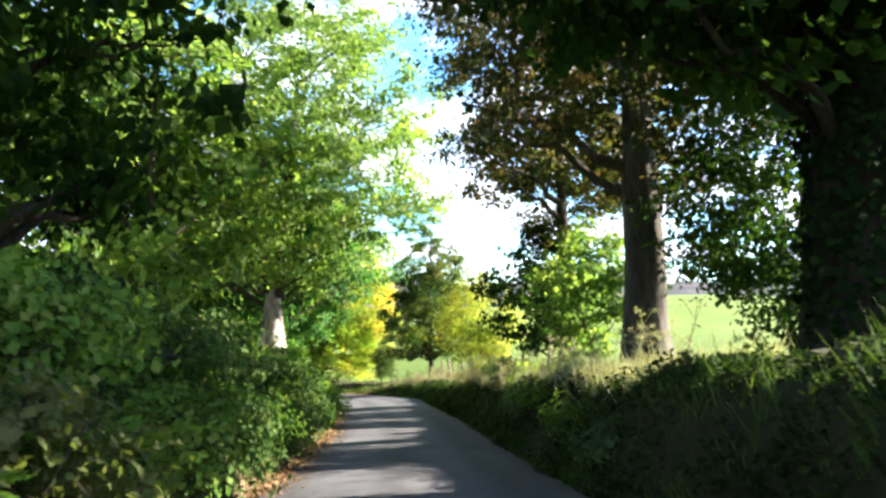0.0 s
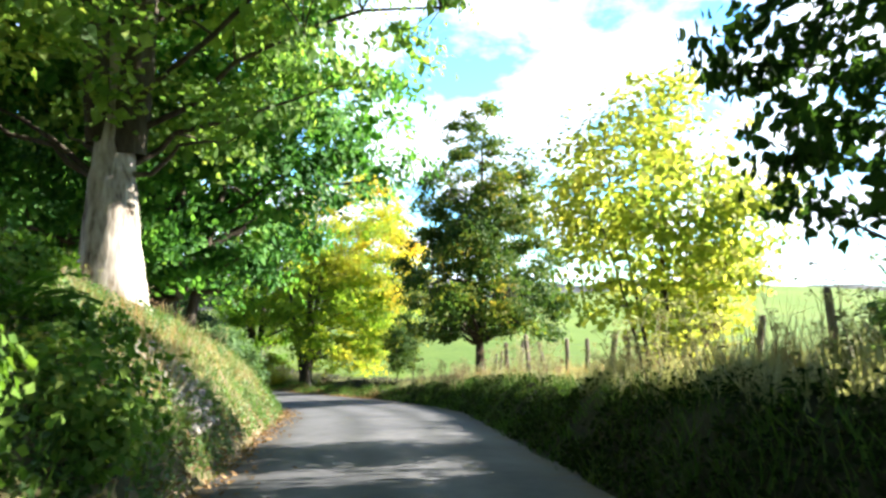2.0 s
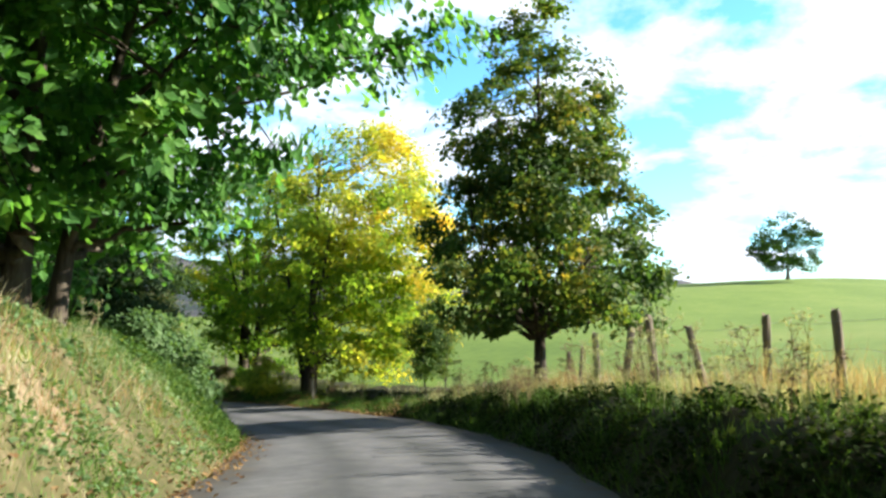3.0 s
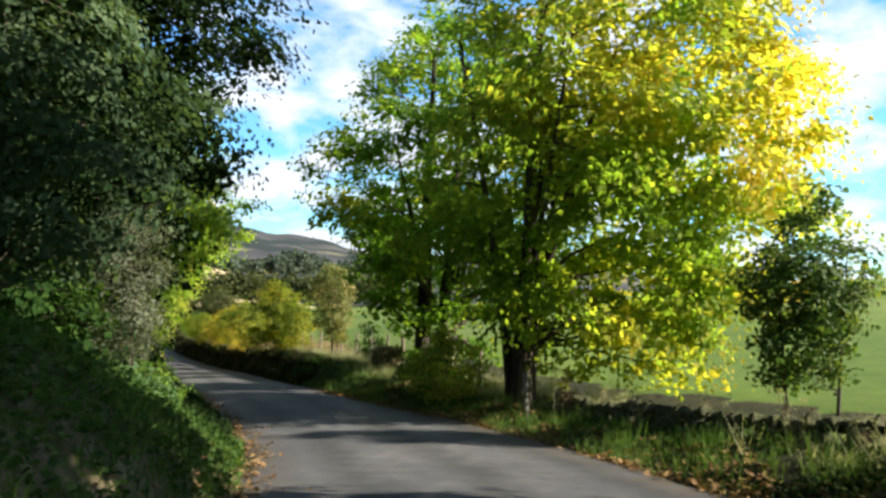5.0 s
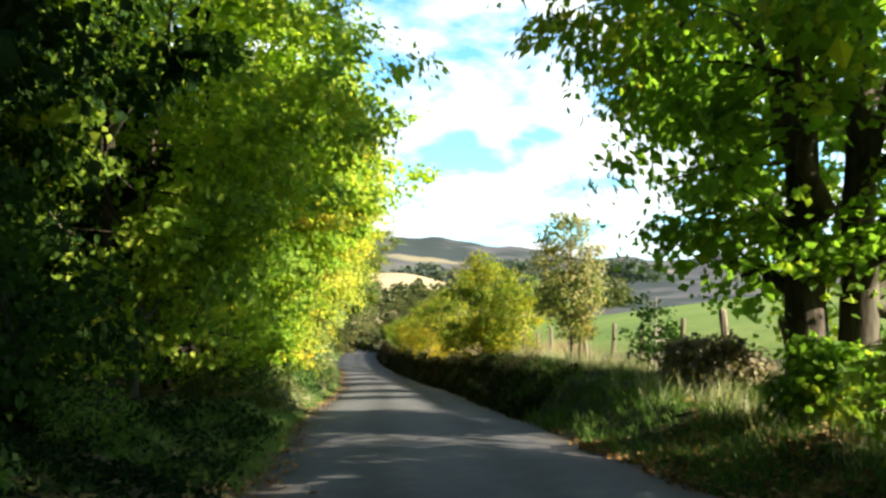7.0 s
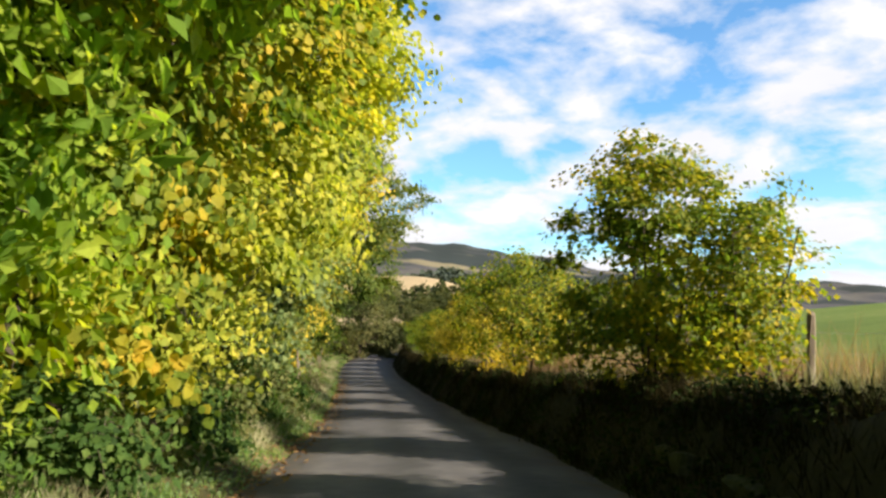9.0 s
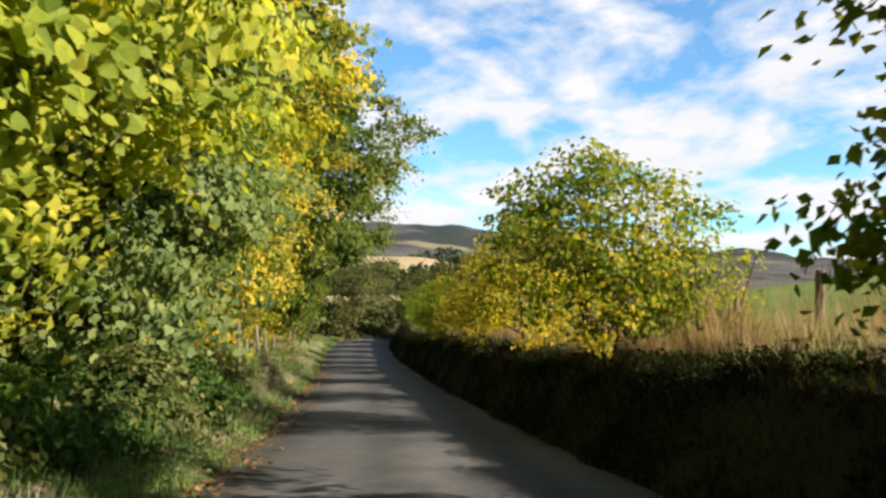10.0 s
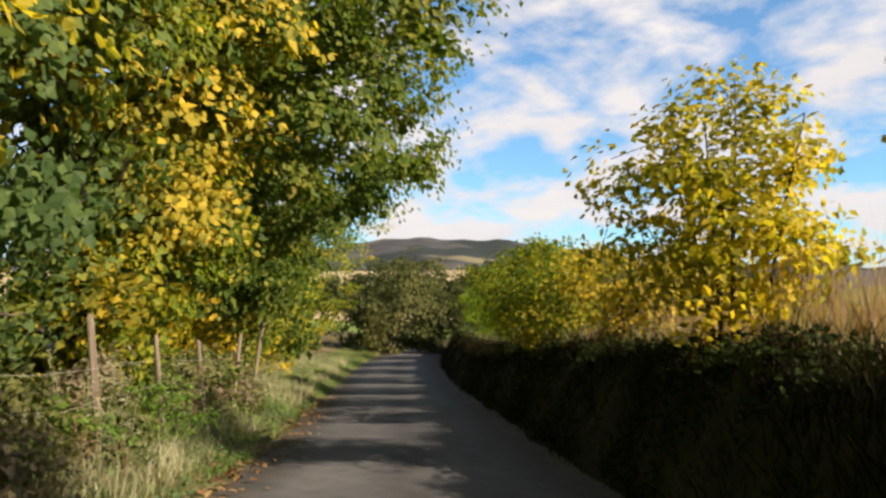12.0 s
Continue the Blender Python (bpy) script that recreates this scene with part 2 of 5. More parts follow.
L_RUST = leaf_mat("leaf_rusty", [(0.12, (0.05, 0.085, 0.03)), (0.45, (0.12, 0.14, 0.055)), (0.75, (0.22, 0.175, 0.085)), (0.95, (0.32, 0.23, 0.11))], 0.7, 0.35)
L_HEDGE = leaf_mat("leaf_hedge_green_gold", [(0.12, (0.035, 0.075, 0.014)), (0.42, (0.10, 0.145, 0.022)), (0.68, (0.26, 0.23, 0.03)), (0.93, (0.46, 0.31, 0.045))], 0.55, 0.4)
L_SYC = leaf_mat("leaf_sycamore", [(0.12, (0.05, 0.085, 0.036)), (0.5, (0.11, 0.155, 0.062)), (0.8, (0.20, 0.215, 0.085)), (0.96, (0.34, 0.27, 0.09))], 0.6, 0.35, 0.42)
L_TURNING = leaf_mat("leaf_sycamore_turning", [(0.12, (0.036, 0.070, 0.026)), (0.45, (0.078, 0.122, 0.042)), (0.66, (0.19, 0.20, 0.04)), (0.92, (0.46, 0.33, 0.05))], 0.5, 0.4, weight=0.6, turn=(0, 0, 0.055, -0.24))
L_AMBER = leaf_mat("leaf_amber", [(0.12, (0.06, 0.08, 0.018)), (0.42, (0.20, 0.18, 0.03)), (0.7, (0.40, 0.29, 0.042)), (0.95, (0.50, 0.30, 0.045))], 0.6, 0.38)
L_GOLDEN = leaf_mat("leaf_golden_sycamore", [(0.12, (0.05, 0.08, 0.018)), (0.38, (0.18, 0.18, 0.03)), (0.62, (0.38, 0.30, 0.042)), (0.93, (0.50, 0.34, 0.05))], 0.7, 0.4, weight=0.7)
L_OLIVE = leaf_mat("leaf_olive_bronze", [(0.12, (0.018, 0.038, 0.010)), (0.45, (0.050, 0.085, 0.018)), (0.75, (0.125, 0.135, 0.030)), (0.95, (0.27, 0.18, 0.04))], 0.55, 0.35)
L_GREY = leaf_mat("leaf_grey_green", [(0.15, (0.014, 0.028, 0.016)), (0.5, (0.034, 0.060, 0.032)), (0.85, (0.075, 0.11, 0.062))], 0.7, 0.3, 0.7, sheen=0.04)
L_DEAD = leaf_mat("leaf_withered", [(0.15, (0.06, 0.05, 0.035)), (0.5, (0.13, 0.11, 0.075)), (0.85, (0.20, 0.19, 0.12))], 0.7, 0.3)
L_FERN = leaf_mat("leaf_fern_bramble", [(0.15, (0.025, 0.055, 0.012)), (0.5, (0.07, 0.14, 0.025)), (0.8, (0.15, 0.20, 0.045)), (0.96, (0.28, 0.22, 0.10))], 0.8, 0.35)
L_BRIAR = leaf_mat("leaf_withering_briar", [(0.15, (0.03, 0.045, 0.016)), (0.45, (0.065, 0.085, 0.03)), (0.75, (0.12, 0.115, 0.05)), (0.95, (0.22, 0.16, 0.08))], 0.8, 0.3, weight=0.7)
L_FAR = leaf_mat("leaf_dull_thicket", [(0.15, (0.045, 0.06, 0.028)), (0.5, (0.085, 0.098, 0.042)), (0.85, (0.15, 0.14, 0.06))], 0.3, 0.3, 0.8, lift=1.0, sheen=0.02)
# blackened leaf green: the shade on these crowns is put into it
L_DEEP_SHADE = leaf_mat("leaf_shade_green", [(0.15, (0.006, 0.015, 0.006)), (0.5, (0.012, 0.027, 0.009)), (0.85, (0.026, 0.045, 0.014))], 0.5, 0.1, 0.8, lift=1.0, sheen=0.02)
L_BROOM = leaf_mat("leaf_grey_broom", [(0.15, (0.04, 0.052, 0.036)), (0.5, (0.085, 0.10, 0.07)), (0.85, (0.15, 0.165, 0.12))], 0.7, 0.3)
# leaf green darkened to carry the shade of the right banks
L_IVY_SHADE = leaf_mat("leaf_ivy_shade", [(0.15, (0.008, 0.016, 0.006)), (0.5, (0.020, 0.036, 0.012)), (0.85, (0.048, 0.068, 0.022))], 0.7, 0.12, 0.85, lift=1.0, sheen=0.02)
L_HERB = leaf_mat("leaf_bank_herbs", [(0.15, (0.03, 0.062, 0.026)), (0.5, (0.072, 0.125, 0.055)), (0.85, (0.15, 0.20, 0.115))], 0.5, 0.3)
# darker copy of the fern leaf, with shade put into its colour
L_BRAMBLE_SHADE = leaf_mat("leaf_bramble_shade", [(0.15, (0.012, 0.030, 0.009)), (0.5, (0.032, 0.070, 0.017)), (0.8, (0.075, 0.115, 0.03)), (0.96, (0.20, 0.17, 0.07))], 0.8, 0.3, 0.7)
L_FROND = leaf_mat("fern_fronds", [(0.15, (0.03, 0.075, 0.012)), (0.5, (0.075, 0.16, 0.022)), (0.85, (0.15, 0.24, 0.04))], 0.8, 0.4)
L_BRACKEN = leaf_mat("bracken_fronds", [(0.15, (0.10, 0.06, 0.02)), (0.5, (0.20, 0.115, 0.04)), (0.85, (0.30, 0.20, 0.08))], 0.8, 0.3, lift=1.0)
L_NETTLE = leaf_mat("leaf_nettle", [(0.15, (0.028, 0.06, 0.026)), (0.5, (0.06, 0.108, 0.046)), (0.85, (0.115, 0.175, 0.085))], 0.8, 0.35)
B_GREEN = leaf_mat("grass_green", [(0.1, (0.035, 0.075, 0.018)), (0.5, (0.08, 0.15, 0.036)), (0.85, (0.155, 0.215, 0.075))], 0.6, 0.2, 0.7)
# shaded copy of the green grass, its colour lowered for banks in shade
B_TURF_SHADE = leaf_mat("grass_turf_shade", [(0.1, (0.018, 0.042, 0.010)), (0.5, (0.042, 0.088, 0.018)), (0.85, (0.09, 0.13, 0.035))], 0.6, 0.2, 0.7)
B_RUSSET = leaf_mat("grass_russet", [(0.1, (0.13, 0.09, 0.05)), (0.45, (0.27, 0.18, 0.115)), (0.85, (0.40, 0.30, 0.20))], 0.6, 0.3, 0.7, lift=1.0)
# bank grass lowered to near-black, so its colour carries the shade
B_BANK_SHADE = leaf_mat("grass_bank_shade", [(0.1, (0.010, 0.010, 0.006)), (0.5, (0.022, 0.020, 0.010)), (0.85, (0.042, 0.034, 0.016))], 0.6, 0.1, 0.8, lift=0.9, sheen=0.02)
B_STRAW = leaf_mat("grass_straw", [(0.1, (0.12, 0.14, 0.075)), (0.45, (0.27, 0.28, 0.18)), (0.85, (0.45, 0.43, 0.33))], 0.6, 0.3, 0.7, lift=1.0)


# ---- mesh helpers ----
def mesh_of(name, verts, faces, mat, smooth=False):
    """verts: (n, 3) array; faces: list of (m, k) index arrays."""
    me = bpy.data.meshes.new(name)
    me.vertices.add(len(verts))
    me.vertices.foreach_set("co", np.asarray(verts, np.float32).ravel())
    loops = np.concatenate([f.ravel() for f in faces]).astype(np.int32)
    sizes = np.concatenate([np.full(len(f), f.shape[1], np.int32) for f in faces])
    me.loops.add(len(loops))
    me.loops.foreach_set("vertex_index", loops)
    me.polygons.add(len(sizes))
    me.polygons.foreach_set("loop_start", np.concatenate([[0], np.cumsum(sizes)[:-1]]).astype(np.int32))
    me.polygons.foreach_set("use_smooth", np.full(len(sizes), smooth))
    me.update(calc_edges=True)
    me.materials.append(mat)
    return me


def part_of(name, me, parent, label=""):
    ob = new(name, me)
    ob.parent = parent
    return tagged(ob, label) if label else ob


def thing(name, at, label, category, group="", kind=""):
    ob = new(name)
    ob.empty_display_size = 0.3
    ob.location = at
    return tagged(ob, label, category, group, kind)


def part(name, bm, material, parent, label=""):
    me = bpy.data.meshes.new(name)
    bm.to_mesh(me)
    bm.free()
    me.materials.append(material)
    return part_of(name, me, parent, label)


def tubes(paths, sides=7):
    """Tapered round tubes along paths [(points (k, 3), radii (k,)), ...] as vertices and quads."""
    vs, fs, at = [], [], 0
    ang = np.linspace(0, 2 * np.pi, sides, endpoint=False)
    for pts, rad in paths:
        pts, rad = np.asarray(pts, float), np.asarray(rad, float)
        k = len(pts)
        tan = np.gradient(pts, axis=0)
        tan /= np.linalg.norm(tan, axis=1)[:, None] + 1e-9
        ref = np.array([1.0, 0, 0]) if abs(tan[0][0]) < 0.8 else np.array([0, 1.0, 0])
        u = np.cross(tan, ref)
        u /= np.linalg.norm(u, axis=1)[:, None] + 1e-9
        w = np.cross(tan, u)
        ring = pts[:, None] + rad[:, None, None] * (np.cos(ang)[None, :, None] * u[:, None] + np.sin(ang)[None, :, None] * w[:, None])
        vs.append(ring.reshape(-1, 3))
        i, j = np.meshgrid(np.arange(k - 1), np.arange(sides), indexing="ij")
        a, b = i * sides + j, i * sides + (j + 1) % sides
        fs.append((np.stack([a, b, b + sides, a + sides], -1).reshape(-1, 4)) + at)
        at += k * sides
    return np.concatenate(vs), [np.concatenate(fs)]


# leaf outlines in their own plane: (along the midrib, across)
OVAL = np.array([(0, 0), (0.42, 0.38), (1, 0), (0.42, -0.38)])
LOBED = np.array([(0, 0), (0.08, 0.38), (0.48, 0.52), (0.60, 0.26), (1, 0), (0.60, -0.26), (0.48, -0.52), (0.08, -0.38)])
BROAD = np.array([(0, 0.10), (0.36, 0.50), (1, 0), (0.36, -0.50), (0, -0.10)])
ROUND = np.array([(0, 0.12), (0.28, 0.44), (0.68, 0.38), (1, 0), (0.68, -0.38), (0.28, -0.44), (0, -0.12)])
LONG = np.array([(0, 0), (0.4, 0.15), (1, 0), (0.4, -0.15)])


def leaves(rng, at, size, outline=OVAL, droop=0.35, flat=0.55, fold=0.25, lie=None):
    """One leaf at each place: random heading, more or less level or along the lie of its spray, folded along its midrib."""
    n = len(at)
    yaw = rng.uniform(0, 2 * np.pi, n)
    h = np.stack([np.cos(yaw), np.sin(yaw), rng.normal(-droop, 0.45, n)], 1)
    h /= np.linalg.norm(h, axis=1)[:, None]
    up = rng.normal(0, 1.0, (n, 3)) * (1 - flat) + np.array([0, 0, 1.0]) * flat
    side = np.cross(h, up)
    side /= np.linalg.norm(side, axis=1)[:, None] + 1e-6
    nor = np.cross(side, h)
    if lie is not None:
        nor = lie + rng.normal(0, 0.45, (n, 3))
        nor /= np.linalg.norm(nor, axis=1)[:, None]
        h = rng.normal(0, 1, (n, 3)) - np.array([0, 0, droop])
        h -= nor * (h * nor).sum(1)[:, None]
        h /= np.linalg.norm(h, axis=1)[:, None] + 1e-6
        side = np.cross(h, nor)
    s = size * rng.uniform(0.65, 1.25, n)
    k = len(outline)
    v = (at[:, None] + s[:, None, None] * (outline[None, :, 0:1] * h[:, None] + outline[None, :, 1:2] * side[:, None]
                                           + (np.abs(outline[:, 1]) * fold)[None, :, None] * nor[:, None]))
    return v.reshape(-1, 3), [np.arange(n * k).reshape(n, k)]


def curve_pts(a, b, rise, k=6, rng=None, wob=0.0):
    """A limb from a to b that leaves upward and bends out."""
    a, b = np.asarray(a, float), np.asarray(b, float)
    mid = a * 0.5 + b * 0.5 + np.array([0, 0, rise])
    t = np.linspace(0, 1, k)[:, None]
    p = (1 - t) ** 2 * a + 2 * t * (1 - t) * mid + t ** 2 * b
    if rng is not None and wob:
        p[1:-1] += rng.normal(0, wob, (k - 2, 3))
    return p


def crown_points(rng, n, profile, off=(0, 0), lump=0.35, shell=0.4, squash=1.0, turn=0.0, face=None):
    """Places of leaf clumps inside a lumpy crown; profile: [(height, radius), ...]."""
    zs, rs = np.array([p[0] for p in profile], float), np.array([p[1] for p in profile], float)
    out = []
    zz = np.linspace(zs[0], zs[-1], 60)
    w = np.interp(zz, zs, rs) ** 1.6 + 0.05
    seed = rng.uniform(0, 50, 3)
    while len(out) < n:
        z = rng.choice(zz, p=w / w.sum()) + rng.uniform(-0.5, 0.5) * (zz[1] - zz[0])
        a = rng.uniform(0, 2 * np.pi)
        r = np.interp(z, zs, rs)
        q = Vector((math.cos(a) * 1.3 + seed[0], math.sin(a) * 1.3 + seed[1], z * 0.45 + seed[2]))
        r *= 1 + lump * noise.noise(q) * 1.6
        rho = r * rng.uniform(0, 1) ** shell
        x, y = rho * math.cos(a), rho * math.sin(a) * squash
        if face and x * face[0] + y * face[1] < -0.25 * r:
            continue
        if noise.noise(Vector((x * 0.55, y * 0.55, z * 0.6)) + Vector(seed)) < -0.30 and rng.uniform() < 0.8:
            continue
        c, s = math.cos(turn), math.sin(turn)
        out.append((off[0] + x * c - y * s, off[1] + x * s + y * c, z))
    return np.array(out)


LEAF, FULL = 1.12, 1.3          # leaf size and leaves a clump, over all


def tree(name, at, label, category, profile, n, per, leaf, bark, foliage, stems, outline=OVAL, spread=0.5, off=(0, 0), seed=1,
         limbs=16, group="", lump=0.35, shell=0.4, droop=0.35, squash=1.0, turn=0.0, thick=None, crown="crown", flat=0.72, face=None, limb_bark=None):
    """A tree or shrub: stems [(dx, dy, height, lean x, lean y, radius), ...], limbs and twigs to each clump, and leaves."""
    rng = np.random.RandomState(seed)
    ob = thing(name, at, label, category, group)
    bough = n >= 300                      # big crowns: layered boughs instead of loose clumps
    if bough:
        n, per, spread = int(n * 0.55), per * 1.8, spread * 1.3
    cl = crown_points(rng, n, profile, off, lump, shell, squash, turn, face)
    order = np.argsort(-np.linalg.norm(cl - cl.mean(0), axis=1))
    stem_pts, trunks = [], []
    for dx, dy, h, lx, ly, r, *z0 in stems:
        k = 11 if r < 0.2 else 45
        t = np.linspace(0, 1, k)
        foot = z0[0] if z0 else -0.35
        p = np.stack([dx + lx * t ** 1.3, dy + ly * t ** 1.3, foot + (h - foot) * t], 1)
        p[1:, :2] += np.cumsum(rng.normal(0, min(r * 0.1, 0.03) * (10 / (k - 1)), (k - 1, 2)), 0)
        rad = r * (1 - 0.78 * t) * (1 + (0 if z0 else 0.45) * np.exp(-t * 14))
        v, f = tubes([(p, rad)], 12 if r < 0.2 else 30)
        if r >= 0.2:                      # ribs, knots and furrows
            axis = np.repeat(p, 30, 0)
            out = v - axis
            w = np.array([0.55 * noise.noise(Vector((c[0] * 3 / r * 0.5, c[1] * 3 / r * 0.5, c[2] * 0.5 + seed))) + 0.35 * noise.noise(Vector((c[0] * 9, c[1] * 9, c[2] * 1.6 + seed)))
                          + 0.2 * noise.noise(Vector((c[0] * 22, c[1] * 22, c[2] * 4))) for c in v])
            v = axis + out * (1 + 0.22 * w)[:, None]
        me = mesh_of("trunk", v, f, limb_bark if z0 and limb_bark else bark, True)
        trunks.append(part_of("trunk", me, ob))
        stem_pts.append((p, rad))
    low = [max(2, int(0.17 * len(s[0]))) for s in stem_pts]          # no limbs from the foot of a stem
    allp = np.concatenate([s[0][i:] for s, i in zip(stem_pts, low)])
    allr = np.concatenate([s[1][i:] for s, i in zip(stem_pts, low)])
    owner = np.concatenate([np.full(len(s[0]) - i, k) for k, (s, i) in enumerate(zip(stem_pts, low))])
    limb_pts, limb_rad = [allp], [allr]
    picks = order[rng.choice(max(limbs * 4, 1), limbs, replace=False)] if len(order) > limbs * 4 else order[:limbs]
    for q in cl[picks]:
        d = np.linalg.norm(allp - q, axis=1) + 1.2 * np.abs(allp[:, 2] - (q[2] - 0.45 * np.linalg.norm(allp[:, :2] - q[:2], axis=1)))
        i = int(np.argmin(d))
        r0 = min(allr[i] * 0.62, thick or 9)
        p = curve_pts(allp[i], q, 0.12 * np.linalg.norm(q - allp[i]), 8, rng, 0.05 * np.linalg.norm(q - allp[i]) ** 0.5)
        rad = r0 * (1 - 0.9 * np.linspace(0, 1, 8))
        part_of("limb", mesh_of("limb", *tubes([(p, rad)], 6), limb_bark or bark, True), trunks[owner[i]])
        limb_pts.append(p[2:])
        limb_rad.append(rad[2:])
    lp, lr = np.concatenate(limb_pts), np.concatenate(limb_rad)
    twigs = []
    for q in cl:
        i = int(np.argmin(np.linalg.norm(lp - q, axis=1)))
        if 0.15 < np.linalg.norm(lp[i] - q) < 1.9:
            twigs.append((curve_pts(lp[i], q, 0.1 * np.linalg.norm(lp[i] - q), 3), min(lr[i] * 0.6, 0.03 if bough else 0.007) * np.array([1, 0.6, 0.2]) + 0.004))
    if twigs:
        tagged(part_of("brushwood", mesh_of("brushwood", *tubes(twigs, 3), limb_bark or bark, True), ob), kind="stuff")
    cnt = np.maximum(3, rng.poisson(per * FULL, len(cl)))
    ball = rng.normal(0, 1, (cnt.sum(), 3))
    ball *= (rng.uniform(0, 1, len(ball)) ** 0.45 / np.linalg.norm(ball, axis=1))[:, None]
    if bough:
        rr = np.linalg.norm(ball[:, :2], axis=1)
        tip = np.repeat(rng.normal(0, 0.55, (len(cl), 2)), cnt, 0)
        ball[:, 2] = 0.8 * (1 - rr ** 2) - 0.25 + rng.normal(0, 0.2, len(ball)) + (tip * ball[:, :2]).sum(1)
    grow = np.repeat(rng.uniform(0.7, 1.35, len(cl)), cnt)
    pts = np.repeat(cl, cnt, 0) + ball * (spread * 1.5 * grow)[:, None] * np.array([1, 1, 0.55])
    out = cl - np.array([off[0], off[1], profile[0][0] * 0.6 + profile[-1][0] * 0.4])
    out /= np.linalg.norm(out, axis=1)[:, None] + 1e-6
    lie = out * (0.7 if bough else 0.8) + np.array([0, 0, 0.5 if bough else 0.3]) + rng.normal(0, 0.3, out.shape)
    lie = np.repeat(lie / np.linalg.norm(lie, axis=1)[:, None], cnt, 0) + ball * np.array([0.3, 0.3, 0])
    v, f = leaves(rng, pts, leaf * LEAF, outline, droop, flat, lie=lie)
    if bough:                             # oversized filler leaves, added inside each bough to block pinholes of sky
        few = rng.choice(len(pts), len(pts) // 9, replace=False)
        own = np.repeat(cl, cnt, 0)[few]
        iv, fi = leaves(rng, own + (pts[few] - own) * 0.5, leaf * LEAF * 1.9, OVAL, droop, flat, lie=lie[few])
        v, f = np.concatenate([v, iv]), [f[0], fi[0] + len(v)]
    part_of(crown, mesh_of(crown, v, f, foliage), ob)
    return ob


# ---- the lane: a centre line from which banks, verges and hedges are laid out ----
EYE = 1.35
LINE = np.array([(5.0, -55, 6.0), (2.0, -30, 2.3)] + [(x, y, z - EYE) for t, x, y, z, *_ in PATH if t not in (2.7, 4.5, 7.2, 9)]
                + [(-47.2, 101.9, -11.15), (-55.6, 110.6, -11.60), (-63.7, 119.4, -11.75), (-71.2, 128.9, -11.85), (-77.0, 139.5, -12.2), (-81, 160, -13.6), (-80, 200, -16)])


def dense_line(pts, step=0.5):
    s = np.concatenate([[0], np.cumsum(np.linalg.norm(np.diff(pts[:, :2], axis=0), axis=1))])
    q = np.arange(0, s[-1], step)
    out = np.stack([np.interp(q, s, pts[:, k]) for k in range(3)], 1)
    for _ in range(3):
        ker = np.hanning(15)
        ker /= ker.sum()
        pad = np.concatenate([np.repeat(out[:1], 7, 0) + (out[1] - out[0]) * np.arange(-7, 0)[:, None], out,
                              np.repeat(out[-1:], 7, 0) + (out[-1] - out[-2]) * np.arange(1, 8)[:, None]])
        out = np.stack([np.convolve(pad[:, k], ker, "valid") for k in range(3)], 1)
    return out


MID = dense_line(LINE)
MS = np.concatenate([[0], np.cumsum(np.linalg.norm(np.diff(MID[:, :2], axis=0), axis=1))])
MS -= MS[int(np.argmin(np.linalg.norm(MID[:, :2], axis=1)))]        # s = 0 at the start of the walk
MT = np.gradient(MID[:, :2], axis=0)
MT /= np.linalg.norm(MT, axis=1)[:, None]


def tab(*pairs):
    a = np.array(pairs, float)
    return lambda s: np.interp(s, a[:, 0], a[:, 1])


half_left = tab((-30, 1.9), (40, 1.8), (54, 1.6), (66, 1.15), (76, 1.3), (85, 1.75), (150, 1.8))
half_right = tab((-30, 2.15), (30, 2.3), (42, 2.9), (56, 3.9), (66, 3.5), (72, 2.9), (80, 2.6), (98, 2.4), (106, 2.1), (113, 1.8), (150, 1.8))
bank_left = tab((-30, 2.3), (28, 2.4), (36, 2.6), (42, 2.3), (50, 2.1), (58, 2.0), (61, 1.3), (64, 0.6), (80, 0.5), (150, 0.5))
bank_right = tab((-30, 1.45), (9, 1.4), (15, 1.3), (22, 1.2), (30, 1.05), (38, 0.8), (46, 0.8), (52, 0.7), (58, 0.4), (64, 0.15), (74, 0.3), (82, 0.9), (88, 1.1), (150, 1.1))
run_right = tab((-30, 1.15), (46, 1.1), (54, 1.6), (62, 2.0), (74, 1.6), (84, 0.8), (150, 0.8))
field_rise = tab((-30, 1.9), (30, 2.65), (45, 3.4), (55, 3.9), (72, 4.5), (90, 9.0), (130, 9.0))


def step01(x):
    x = np.clip(x, 0, 1)
    return x * x * (3 - 2 * x)


def on_line(s, d, lift=0.0):
    """World place at s along the lane and d to its right."""
    i = np.interp(s, MS, np.arange(len(MS)))
    p = np.stack([np.interp(i, np.arange(len(MS)), MID[:, k]) for k in range(3)], -1)
    t = np.stack([np.interp(i, np.arange(len(MS)), MT[:, k]) for k in range(2)], -1)
    t /= np.linalg.norm(t, axis=-1, keepdims=True)
    p[..., 0] += t[..., 1] * d
    p[..., 1] -= t[..., 0] * d
    p[..., 2] += lift
    return p


def lane_coords(x, y):
    """s along the lane and signed distance d to its right."""
    x, y = np.atleast_1d(np.asarray(x, float)), np.atleast_1d(np.asarray(y, float))
    s, d = np.empty(len(x)), np.empty(len(x))
    for a in range(0, len(x), 4000):
        dx, dy = x[a:a + 4000, None] - MID[None, :, 0], y[a:a + 4000, None] - MID[None, :, 1]
        i = np.argmin(dx * dx + dy * dy, axis=1)
        r = np.arange(len(i))
        ex, ey = dx[r, i], dy[r, i]
        s[a:a + 4000] = MS[i] + ex * MT[i, 0] + ey * MT[i, 1]
        side = ex * MT[i, 1] - ey * MT[i, 0]
        d[a:a + 4000] = np.sign(side) * np.sqrt(ex * ex + ey * ey)
    return s, d


